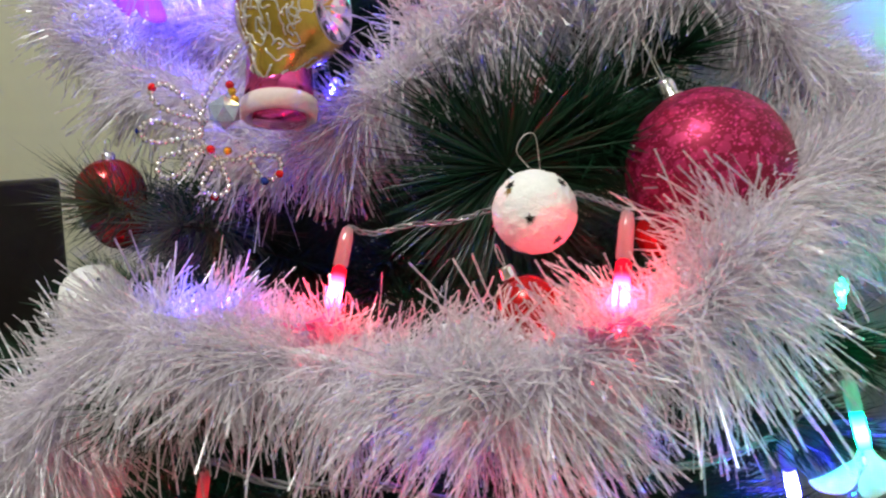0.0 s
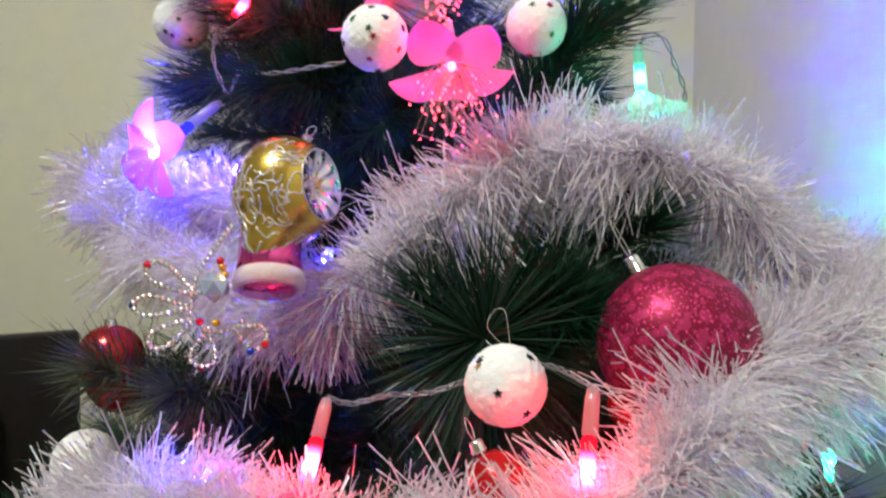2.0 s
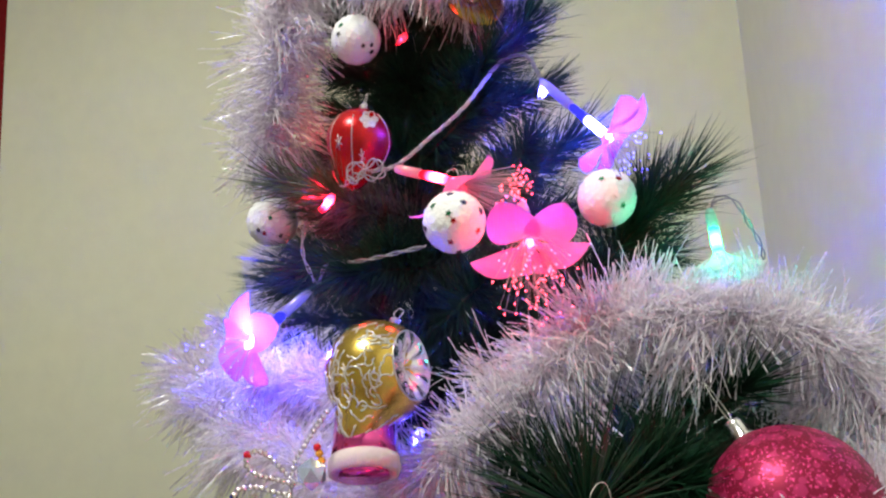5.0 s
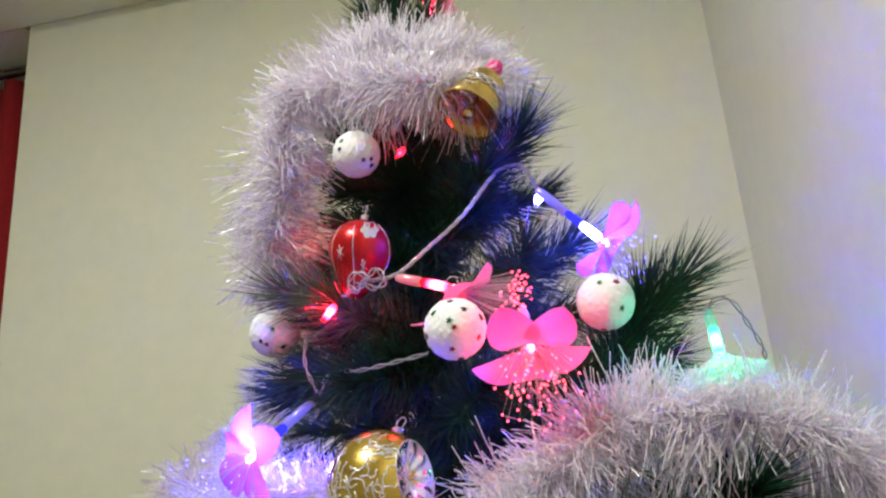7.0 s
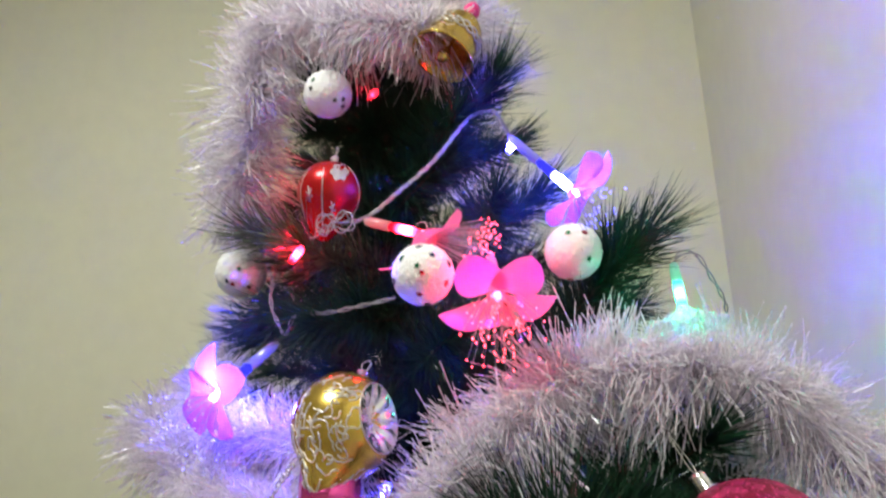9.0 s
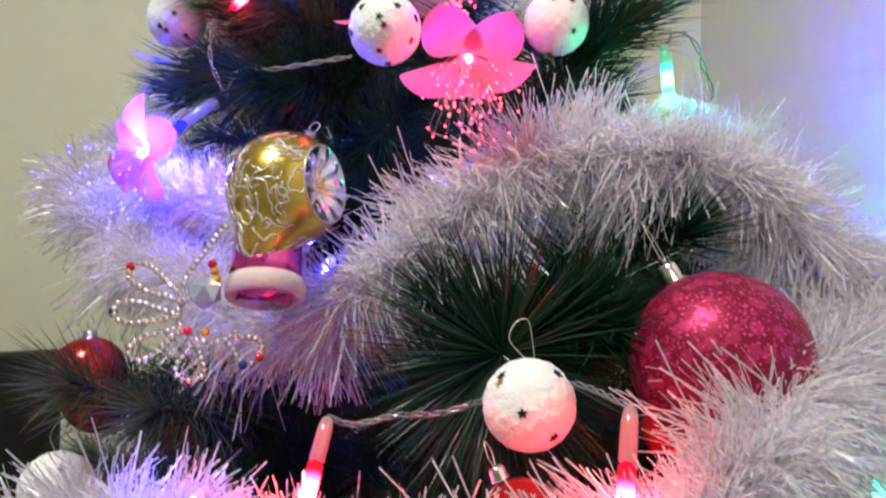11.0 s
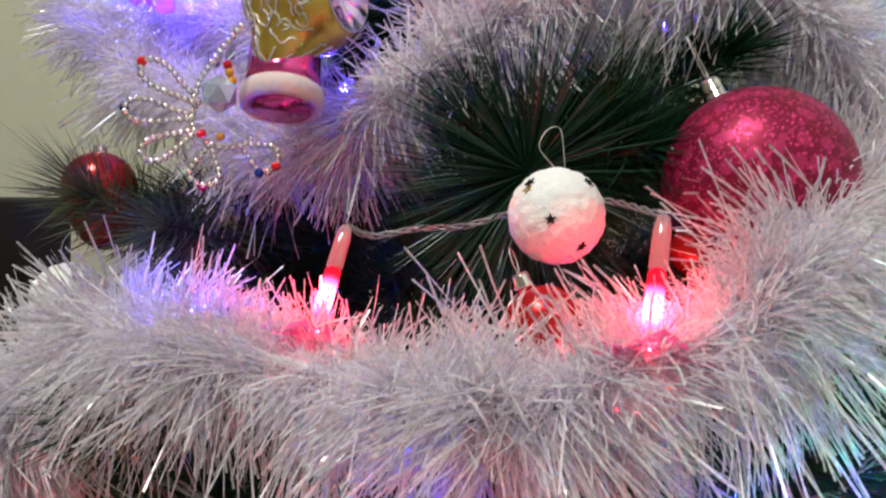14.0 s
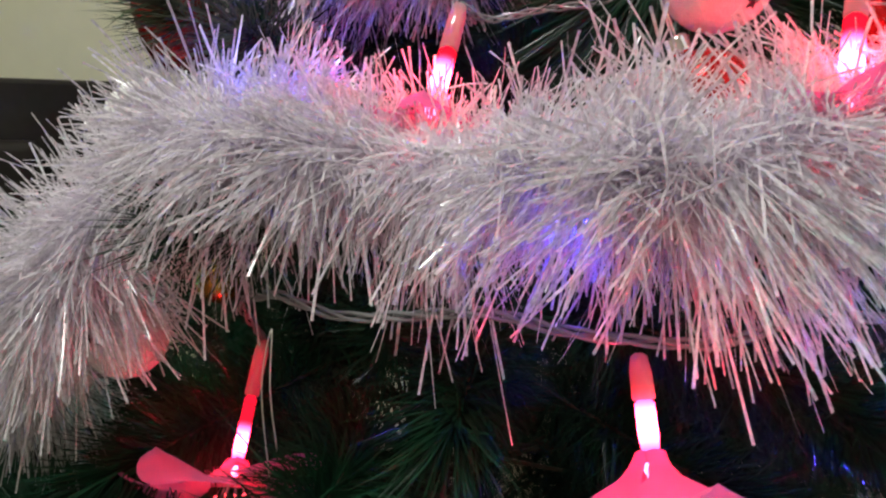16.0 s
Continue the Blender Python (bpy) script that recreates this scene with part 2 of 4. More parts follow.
def lathe(profile, segs=40, bm=None, ripple=None):
    """Turn (radius, z) pairs about z. ripple(angle, z) scales the radius."""
    bm = bm or bmesh.new()
    rings = []
    for r, z in profile:
        rings.append([bm.verts.new((r * (ripple(a, z) if ripple else 1) * math.cos(a), r * (ripple(a, z) if ripple else 1) * math.sin(a), z)) for a in (2 * math.pi * k / segs for k in range(segs))])
    for u, v in zip(rings, rings[1:]):
        for k in range(segs):
            bm.faces.new((u[k], u[(k + 1) % segs], v[(k + 1) % segs], v[k]))
    bm.faces.new(rings[0][::-1])
    bm.faces.new(rings[-1])
    bmesh.ops.recalc_face_normals(bm, faces=bm.faces)
    return bm


def box(x0, y0, z0, x1, y1, z1, bevel=0.0, bm=None):
    bm = bm or bmesh.new()
    made = bmesh.ops.create_cube(bm, size=1, matrix=Matrix.LocRotScale(((x0 + x1) / 2, (y0 + y1) / 2, (z0 + z1) / 2), None, (abs(x1 - x0), abs(y1 - y0), abs(z1 - z0))))
    if bevel:
        edges = list({e for v in made["verts"] for e in v.link_edges})
        bmesh.ops.bevel(bm, geom=edges, offset=bevel, segments=3, profile=0.5, affect="EDGES")
    return bm


def setting(name, bm, material, label, smooth=False):
    return tagged(part(name, bm, material, None, "", smooth), label, "room", "", "structure")


# ---- the room ----
WALL_Y, WALL_L, WALL_R, SOFFIT, CEILING = 1.45, -1.155, 0.362, 2.55, 2.78
FRONT_Y, LEFT_X = -2.4, -2.9
setting("floor", box(LEFT_X, FRONT_Y, -0.12, WALL_R + 0.15, 2.3, -0.004), GROUT, "pale grey-brown tiled floor of the room")
setting("ceiling", box(LEFT_X, FRONT_Y, CEILING, WALL_R + 0.15, 2.3, CEILING + 0.12), CEIL, "white painted flat ceiling")
setting("wall_north", box(WALL_L, WALL_Y, 0, WALL_R + 0.06, WALL_Y + 0.14, CEILING, 0.006), WALL, "plain cream painted wall behind the tree")
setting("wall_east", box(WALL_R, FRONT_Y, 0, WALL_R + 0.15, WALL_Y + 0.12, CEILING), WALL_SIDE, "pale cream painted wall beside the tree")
setting("wall_west", box(LEFT_X - 0.15, FRONT_Y, 0, LEFT_X, 2.3, CEILING), WALL, "plain cream painted side wall")
setting("wall_south", box(LEFT_X, FRONT_Y - 0.15, 0, WALL_R + 0.15, FRONT_Y, CEILING), WALL, "plain cream painted wall behind the viewer")
setting("wall_alcove", box(LEFT_X, 2.16, 0, WALL_R + 0.15, 2.3, CEILING), WALL, "plain cream wall at the back of the alcove")
setting("beam", box(LEFT_X, 1.26, SOFFIT, WALL_R - 0.006, WALL_Y - 0.003, CEILING - 0.002, 0.004), WALL, "cream painted ceiling beam along the wall")
setting("lintel", box(LEFT_X, WALL_Y, SOFFIT + 0.003, WALL_L - 0.012, WALL_Y + 0.14, CEILING - 0.002), WALL, "cream painted lintel over the curtained opening")
for name in ("wall_north", "beam"):
    bpy.data.objects[name].matrix_basis = Matrix.Translation((WALL_L, WALL_Y, 0)) @ pose(0, 0, 0, 0, 0, -1.2) @ Matrix.Translation((-WALL_L, -WALL_Y, 0))

# ceiling lamp
cl = thing("ceiling_lamp", pose(LAMP_AT[0], LAMP_AT[1], CEILING), "round white ceiling lamp, switched on", "lamp")
part("housing", lathe([(0.10, -0.002), (0.25, -0.004), (0.255, -0.03), (0.245, -0.06), (0.10, -0.06)], 48), CEIL, cl)
part("diffuser", lathe([(0.05, -0.062), (0.235, -0.064), (0.22, -0.085), (0.12, -0.1), (0.02, -0.104)], 48), LAMP_GLASS, cl, "lit milky diffuser")

# red curtain with its rod in the opening
rod = thing("curtain_rod", pose(-1.75, 1.56, 2.512), "dark metal curtain rod with rings under the lintel", "curtain rod")
part("pole", tube([(-0.59, 0, 0), (0, 0, 0), (0.58, 0, 0)], 0.011, 12), ROD, rod)
for k in range(9):
    part("ring", tube([(-0.5 + 0.13 * k, 0.018 * math.cos(a), -0.008 + 0.018 * math.sin(a)) for a in (2 * math.pi * j / 14 for j in range(15))], 0.0022, 6), ROD, rod)
bm = bmesh.new()
cols = []
for i in range(161):
    x = -0.56 + 1.12 * i / 160
    cols.append([bm.verts.new((x + 0.004 * math.sin(9 * z + i), (0.020 + 0.012 * (2.3 - z) / 2.3) * math.sin(x * 62 + 0.5 * math.sin(3 * z)), z)) for z in (2.475 * j / 24 for j in range(25))])
for u, v in zip(cols, cols[1:]):
    for j in range(24):
        bm.faces.new((u[j], v[j], v[j + 1], u[j + 1]))
cur = thing("curtain", pose(-1.75, 1.56, 0.01), "deep red cloth curtain hanging in folds from a rod", "curtain")
drape = part("drape", bm, CURTAIN, cur)
sol = drape.modifiers.new("thickness", "SOLIDIFY")
sol.thickness = 0.003

# television seen from behind, on a low dark cabinet
TVM = pose(-0.487, 0.985, 0, 0, 0, 180 + 40.9)      # local x runs along the set, local -y is its screen
tv = thing("television", TVM, "black flat television seen from its back, on a low cabinet", "television")
part("panel", box(0, -0.018, 0.655, 0.97, 0.004, 1.243, 0.006), DARK_WOOD, tv)
part("screen", box(0.012, -0.021, 0.668, 0.958, -0.0182, 1.231, 0.001), mat("black_glass", (0.006, 0.006, 0.007), 0.06), tv, "dark glossy screen")
part("rear_housing", box(0.10, 0.0042, 0.70, 0.87, 0.034, 1.178, 0.012), DARK_WOOD, tv, "raised matt black housing")
for k in range(9):
    part("vent_slot", box(0.30 + 0.04 * k, 0.0342, 1.10, 0.325 + 0.04 * k, 0.0352, 1.13), ROD, tv)
part("stand_neck", box(0.45, -0.012, 0.615, 0.52, 0.012, 0.665, 0.006), DARK_WOOD, tv)
part("stand_foot", box(0.33, -0.11, 0.602, 0.64, 0.10, 0.616, 0.005), DARK_WOOD, tv)
cab = thing("cabinet", TVM, "low black-brown wooden cabinet under the television", "cabinet")
part("body", box(0.02, -0.20, 0.05, 1.0, 0.18, 0.572, 0.004), DARK_WOOD, cab)
part("top", box(0.0, -0.225, 0.574, 1.02, 0.20, 0.602, 0.006), DARK_WOOD, cab)
part("plinth", box(0.04, -0.18, 0, 0.98, 0.16, 0.048), DARK_WOOD, cab)
for k in range(2):
    x = 0.024 + 0.488 * k
    d = part("door", box(x, -0.222, 0.06, x + 0.484, -0.202, 0.568, 0.003), DARK_WOOD, cab)
    hx = x + (0.44 if k == 0 else 0.044)
    part("handle", tube([(hx, -0.222, 0.30), (hx, -0.245, 0.31), (hx, -0.245, 0.40), (hx, -0.222, 0.41)], 0.004, 8), SILVER, d, "steel handle")

# ---- the tree ----
AX, AY, TOP = -0.078, 0.665, 1.845
rng = random.Random(5)


def tip_radius(z):
    return min(0.345, 0.50 * (TOP - z) + 0.012)


def brush(count, length, needle, seed, angle0=62, angle1=22, start=0.12):
    """Flat tapered needles round a stem along z."""
    r = np.random.default_rng(seed)
    s = start + (1 - start) * r.random(count) ** 0.85
    az = r.random(count) * 2 * np.pi
    lean = np.radians(angle0 + (angle1 - angle0) * s ** 2 + r.normal(0, 9, count))
    ln = needle * (0.75 + 0.35 * r.random(count))
    base = np.stack([np.zeros(count), np.zeros(count), s * length], 1)
    way = np.stack([np.sin(lean) * np.cos(az), np.sin(lean) * np.sin(az), np.cos(lean)], 1)
    bend = r.normal(0, 0.10, (count, 3))
    mid = base + way * ln[:, None] * 0.5 + bend * ln[:, None] * 0.12
    end = base + way * ln[:, None] + bend * ln[:, None] * 0.6
    side = np.cross(way, r.normal(0, 1, (count, 3)))
    side /= np.linalg.norm(side, axis=1)[:, None]
    w = 0.00042
    v = np.stack([base - side * w * 0.8, base + side * w * 0.8, mid + side * w, mid - side * w, end], 1).reshape(-1, 3)
    faces = []
    for i in range(count):
        k = 5 * i
        faces += [(k, k + 1, k + 2, k + 3), (k + 3, k + 2, k + 4)]
    me = bpy.data.meshes.new("needles")
    me.from_pydata(v.tolist(), [], faces)
    return me


tree = thing("christmas_tree", pose(AX, AY, 0), "artificial green pine tree with long soft needles, decorated", "christmas tree")
part("trunk", tube([(0, 0, 0.06), (0.002, 0, 0.6), (0, 0.002, 1.2), (0, 0, 1.6), (0, 0, TOP - 0.02)], lambda t: 0.016 - 0.011 * t, 12), TRUNK, tree)
for k in range(4):
    c, s_ = math.cos(k * math.pi / 2 + 0.4), math.sin(k * math.pi / 2 + 0.4)
    part("stand_leg", tube([(0.01 * c, 0.01 * s_, 0.16), (0.08 * c, 0.08 * s_, 0.10), (0.22 * c, 0.22 * s_, 0.006), (0.25 * c, 0.25 * s_, 0.006)], 0.006, 8), TRUNK, tree)
BRUSH = [brush(900, 0.16, 0.052, 10 + k) for k in range(4)]
BRUSH_SHORT = [brush(620, 0.095, 0.047, 30 + k, 70, 15, 0.0) for k in range(3)]
BRUSH_WIDE = [brush(2000, 0.10, 0.082, 70 + k, 90, 60, 0.0) for k in range(2)]
BRUSH_PALE = [brush(520, 0.12, 0.05, 50 + k) for k in range(2)]
for me in BRUSH + BRUSH_SHORT + BRUSH_WIDE:
    me.materials.append(NEEDLE)
for me in BRUSH_PALE:
    me.materials.append(NEEDLE_PALE)


def branch(tip, way, kind, rise=0.0):
    """A wire stem from the trunk to the brush whose tip and direction are given."""
    me = kind[rng.randrange(len(kind))]
    ln = 0.095 if kind is BRUSH_SHORT else 0.10 if kind is BRUSH_WIDE else (0.12 if kind is BRUSH_PALE else 0.16)
    tip, way = Vector(tip) - Vector((AX, AY, 0)), Vector(way).normalized()
    foot = tip - way * ln
    root = Vector((0, 0, max(0.3, min(TOP - 0.03, foot.z - 0.35 * math.hypot(foot.x, foot.y) - rise))))
    stem = part("branch", tube([root, root.lerp(foot, 0.5) + Vector((0, 0, 0.006)), foot, tip - way * 0.005], lambda t: 0.0024 - 0.0014 * t, 5), STEM, tree)
    nd = part("needles", me, NEEDLE, stem)
    nd.matrix_basis = aim(foot, way) @ pose(0, 0, 0, 0, 0, rng.uniform(0, 360))


# places that the filling branches leave free, with a radius
CLEAR = [((0.060, 0.405, 1.309), 0.03), ((-0.021, 0.500, 1.496), 0.022), ((0.076, 0.555, 1.515), 0.022), ((-0.110, 0.600, 1.676), 0.022), ((-0.103, 0.575, 1.582), 0.03),
         ((-0.068, 0.475, 1.404), 0.036), ((-0.075, 0.465, 1.36), 0.025), ((-0.115, 0.465, 1.335), 0.04), ((0.024, 0.484, 1.48), 0.04), ((-0.036, 0.524, 1.534), 0.03), ((-0.005, 0.52, 1.53), 0.025),
         ((-0.165, 0.557, 1.447), 0.04), ((0.064, 0.575, 1.585), 0.04), ((0.143, 0.55, 1.48), 0.025), ((0.144, 0.424, 1.331), 0.04), ((-0.196, 0.508, 1.305), 0.012), ((-0.035, 0.42, 1.28), 0.03), ((0.0, 0.575, 1.62), 0.025), ((0.0, 0.58, 1.70), 0.02), ((-0.21, 0.45, 1.18), 0.06), ((-0.185, 0.44, 1.142), 0.03), ((-0.20, 0.57, 1.38), 0.05), ((-0.15, 0.54, 1.37), 0.04), ((-0.04, 0.48, 1.325), 0.045),
         ((-0.385, 0.75, 1.261), 0.07), ((-0.38, 0.75, 1.20), 0.05), ((-0.365, 0.75, 1.30), 0.08), ((-0.40, 0.75, 1.25), 0.08), ((-0.145, 0.57, 1.465), 0.03), ((-0.205, 0.52, 1.296), 0.035), ((-0.19, 0.61, 1.65), 0.045), ((-0.18, 0.60, 1.70), 0.04)]
CLEAR = [(Vector(p), r_) for p, r_ in CLEAR]


def in_the_way(tip, way, ln):
    for p, r_ in CLEAR:
        u = (EYE0 - p).normalized()
        for k in (-1.0, -0.6, -0.3, 0.0, 0.28):
            v = tip + way * ln * k - p
            t = v.dot(u)
            if t > -0.015 and (v - u * t).length < r_ + (0.03 if k > -0.8 else 0.015):
                return True
    return False


N = 250
for i in range(N):
    u = (i + 0.5) / N
    z = 0.50 + (TOP - 0.52) * (1 - (1 - u) ** 0.72)
    a = i * 2.399963 + rng.uniform(-0.2, 0.2)
    R = tip_radius(z) * rng.uniform(0.86, 1.0)
    out = Vector((math.cos(a), math.sin(a), 0))
    if out.x < 0 and 1.2 < z < 1.72:
        R *= 1 + 0.42 * out.x        # the tree is sparser on this side
    if z > 1.74:
        way = out * 0.6 + Vector((0, 0, 1))
    else:
        way = out + Vector((0, 0, rng.uniform(-0.05, 0.55)))
    way.normalize()
    for _ in range(8):
        if in_the_way(Vector((AX + out.x * R, AY + out.y * R, z)), way, 0.16 if R > 0.15 else 0.095):
            R -= 0.025
    R = max(R, 0.03)
    branch((AX + out.x * R, AY + out.y * R, z), way, BRUSH if R > 0.15 else BRUSH_SHORT)
    if R > 0.2:
        branch((AX + out.x * (R - 0.13), AY + out.y * (R - 0.13), z + 0.05), out + Vector((0, 0, 0.8)), BRUSH_SHORT)
# branches that stand out singly
for tip, way, kind in (
    ((0.048, 0.445, 1.325), (0.0, -1, 0.1), BRUSH_WIDE),
    ((0.10, 0.44, 1.34), (0.55, -0.8, 0.15), BRUSH),
    ((0.135, 0.47, 1.385), (0.4, -0.8, 0.35), BRUSH_SHORT),
    ((0.128, 0.560, 1.525), (0.75, -0.45, 0.65), BRUSH),
    ((0.105, 0.565, 1.520), (0.35, -0.7, 0.6), BRUSH_SHORT),
    ((0.025, 0.555, 1.560), (0.35, -1, 0.2), BRUSH_SHORT),
    ((0.030, 0.600, 1.675), (0.7, -0.6, 0.5), BRUSH),
    ((0.000, 0.580, 1.640), (0.5, -0.8, 0.2), BRUSH_SHORT),
    ((-0.165, 0.580, 1.555), (-0.9, -0.5, 0.25), BRUSH_PALE),
    ((-0.130, 0.570, 1.545), (-0.6, -0.8, 0.3), BRUSH_PALE),
    ((-0.160, 0.590, 1.490), (-0.9, -0.4, -0.15), BRUSH),
    ((-0.110, 0.560, 1.480), (-0.5, -0.8, -0.1), BRUSH),
    ((-0.018, 0.365, 1.150), (-0.05, -1, -0.10), BRUSH),
    ((-0.140, 0.475, 1.285), (-0.2, -0.9, 0.2), BRUSH_PALE),
    ((-0.180, 0.470, 1.300), (-0.15, -0.9, 0.35), BRUSH_PALE),
    ((-0.140, 0.500, 1.290), (-0.2, -1, 0.0), BRUSH),
    ((-0.187, 0.480, 1.075), (-0.4, -1, -0.1), BRUSH),
    ((0.230, 0.520, 1.250), (0.6, -0.8, -0.1), BRUSH),
    ((0.175, 0.430, 1.200), (0.4, -0.9, 0.05), BRUSH),
    ((0.215, 0.450, 1.185), (0.6, -0.8, 0.0), BRUSH),
    ((0.255, 0.500, 1.215), (0.8, -0.6, 0.0), BRUSH),
    ((0.265, 0.520, 1.150), (0.8, -0.6, -0.1), BRUSH),
    ((0.130, 0.385, 1.155), (0.3, -1, 0.0), BRUSH),
    ((0.210, 0.440, 1.120), (0.6, -0.8, -0.1), BRUSH),
    ((0.085, 0.455, 1.350), (0.5, -0.6, 0.6), BRUSH),
    ((0.020, 0.470, 1.345), (-0.4, -0.6, 0.7), BRUSH),
    ((-0.145, 0.675, 1.600), (-0.8, -0.2, 0.3), BRUSH_SHORT),
    ((-0.140, 0.665, 1.635), (-0.8, -0.3, 0.3), BRUSH_SHORT),
    ((-0.135, 0.655, 1.670), (-0.8, -0.3, 0.4), BRUSH_SHORT),
    ((-0.125, 0.650, 1.705), (-0.7, -0.4, 0.5), BRUSH_SHORT),
    ((-0.120, 0.640, 1.620), (-0.5, -0.7, 0.2), BRUSH_SHORT),
    ((-0.078, 0.635, 1.835), (0.0, -0.5, 1), BRUSH_SHORT),
    ((-0.105, 0.655, 1.840), (-0.5, -0.2, 1), BRUSH_SHORT),
    ((-0.050, 0.650, 1.835), (0.5, -0.3, 1), BRUSH_SHORT),
    ((-0.070, 0.690, 1.830), (0.3, 0.5, 1), BRUSH_SHORT),
    ((-0.125, 0.395, 1.210), (-0.8, -0.6, 0.05), BRUSH_SHORT),
):
    branch(tip, way, kind)


# ---- tinsel garlands ----
def garland(points, seed, per_metre, label, reach=0.046):
    pts = spline(points, 14)
    fr = frames_along(pts)
    cum = np.concatenate([[0], np.cumsum([(b - a).length for a, b in zip(pts, pts[1:])])])
    r = np.random.default_rng(seed)
    n = int(cum[-1] * per_metre)
    # two strands in five stand in tufts that share a direction, the rest fill in round the cord
    tufts = max(1, n // 44)
    home = r.integers(0, tufts, n)
    tuft_s, tuft_az, tuft_ln = r.random(tufts) * cum[-1], r.random(tufts) * 2 * np.pi, 0.70 + 0.45 * r.random(tufts)
    # neighbouring tufts lean and reach alike, so that the pile lies combed
    tuft_lean = 0.40 * np.sin(tuft_s * 52 + 2.0 * np.sin(tuft_az) + seed) + 0.25 * np.sin(tuft_s * 131 + tuft_az) + r.normal(0, 0.14, tufts)
    tuft_ln *= 1 + 0.16 * np.sin(tuft_s * 67 + 2 * np.cos(tuft_az))
    tufted = r.random(n) < 0.36
    s = np.where(tufted, np.clip(tuft_s[home] + r.normal(0, 0.0035, n), 0, cum[-1]), r.random(n) * cum[-1])
    P_, T_, A_, B_ = (np.array([list(v) for v in col]) for col in (pts, [f[0] for f in fr], [f[1] for f in fr], [f[2] for f in fr]))

    def at(arr):
        return np.stack([np.interp(s, cum, arr[:, k]) for k in range(3)], 1)
    c, tan, na, nb = at(P_), at(T_), at(A_), at(B_)
    az = np.where(tufted, tuft_az[home] + r.normal(0, 0.20, n), r.random(n) * 2 * np.pi)
    lean = np.where(tufted, tuft_lean[home] + r.normal(0, 0.13, n), r.normal(0, 0.55, n))
    way = np.cos(az)[:, None] * na + np.sin(az)[:, None] * nb + lean[:, None] * tan
    way += r.normal(0, 0.06, (n, 3))
    way /= np.linalg.norm(way, axis=1)[:, None]
    ln = reach * np.where(tufted, tuft_ln[home] * (0.72 + 0.36 * r.random(n)), 0.28 + 0.44 * r.random(n) ** 1.6)
    ln *= 1 - 0.16 * way[:, 2]        # the hanging side is longer
    ln = np.minimum(ln, reach * (1.25 + 0.16 * r.random(n)))
    bend = r.normal(0, 0.12, (n, 3)) + np.array([0, 0, -0.16])
    side = np.cross(way, r.normal(0, 1, (n, 3)))
    side /= np.linalg.norm(side, axis=1)[:, None]
    side2 = np.cross(way, side)
    tw = r.normal(0, 0.9, n)
    w = np.where(tufted, 0.00046, 0.00034) * (0.7 + 0.5 * r.random(n))
    c = c + r.normal(0, 1, (n, 3)) * 0.0075 * r.random(n)[:, None]
    c = c + na * (0.007 * np.sin(s * 47 + seed))[:, None] + nb * (0.007 * np.cos(s * 36 + 2 * seed))[:, None]
    rows = []
    for k, q in enumerate((0.0, 0.35, 0.7, 1.0)):
        ctr = c + way * (ln * q)[:, None] + bend * (ln * q * q)[:, None] * 0.7
        sd = side * np.cos(tw * q)[:, None] + side2 * np.sin(tw * q)[:, None]
        rows += [ctr - sd * w[:, None], ctr + sd * w[:, None]]
    v = np.stack(rows, 1).reshape(-1, 3)
    f0 = np.array([[0, 1, 3, 2], [2, 3, 5, 4], [4, 5, 7, 6]])
    faces = (f0[None] + 8 * np.arange(n)[:, None, None]).reshape(-1, 4)
    me = bpy.data.meshes.new("tinsel_film")
    me.from_pydata(v.tolist(), [], faces.tolist())
    me.materials.append(TINSEL)
    me.materials.append(TINSEL_CORE)
    me.polygons.foreach_set("material_index", np.repeat(np.where(tufted, 0, 1), 3).astype(np.int32))
    g = thing("tinsel_garland", pose(0, 0, 0), label, "garland", "garlands on the tree")
    tagged(part("tinsel_film", me, TINSEL, g), kind="stuff")
    part("cord", tube(pts[::2], 0.0018, 6), CORD, g)
    return g


garland([(-0.33, 0.62, 1.06), (-0.268, 0.48, 1.105), (-0.226, 0.438, 1.150), (-0.200, 0.424, 1.192), (-0.165, 0.420, 1.226), (-0.11, 0.400, 1.240),
         (-0.05, 0.378, 1.247), (0.0, 0.358, 1.242), (0.049, 0.345, 1.243), (0.10, 0.354, 1.268), (0.152, 0.388, 1.302), (0.206, 0.440, 1.322), (0.262, 0.52, 1.350), (0.285, 0.64, 1.345)],
        1, 46000, "white shiny tinsel garland draped low across the tree", 0.048)
garland([(-0.25, 0.80, 1.44), (-0.275, 0.70, 1.43), (-0.261, 0.630, 1.405), (-0.214, 0.590, 1.382), (-0.170, 0.560, 1.358), (-0.125, 0.540, 1.342), (-0.066, 0.510, 1.333), (-0.025, 0.485, 1.349),
         (0.008, 0.492, 1.386), (0.05, 0.490, 1.418), (0.096, 0.490, 1.431), (0.141, 0.492, 1.423), (0.190, 0.495, 1.400), (0.228, 0.51, 1.365), (0.255, 0.56, 1.325), (0.27, 0.68, 1.30)],
        2, 42000, "white shiny tinsel garland sagging round the middle of the tree", 0.043)
garland([(-0.185, 0.74, 1.575), (-0.197, 0.665, 1.592), (-0.193, 0.628, 1.622), (-0.191, 0.615, 1.650), (-0.183, 0.605, 1.683), (-0.166, 0.598, 1.716), (-0.136, 0.594, 1.742), (-0.095, 0.585, 1.738), (-0.049, 0.582, 1.722),
         (-0.012, 0.602, 1.722), (0.004, 0.68, 1.760), (-0.05, 0.735, 1.775), (-0.125, 0.70, 1.775), (-0.130, 0.630, 1.772), (-0.070, 0.602, 1.772), (-0.028, 0.622, 1.772), (-0.020, 0.68, 1.785)],
        3, 44000, "white shiny tinsel garland wound round the treetop", 0.046)
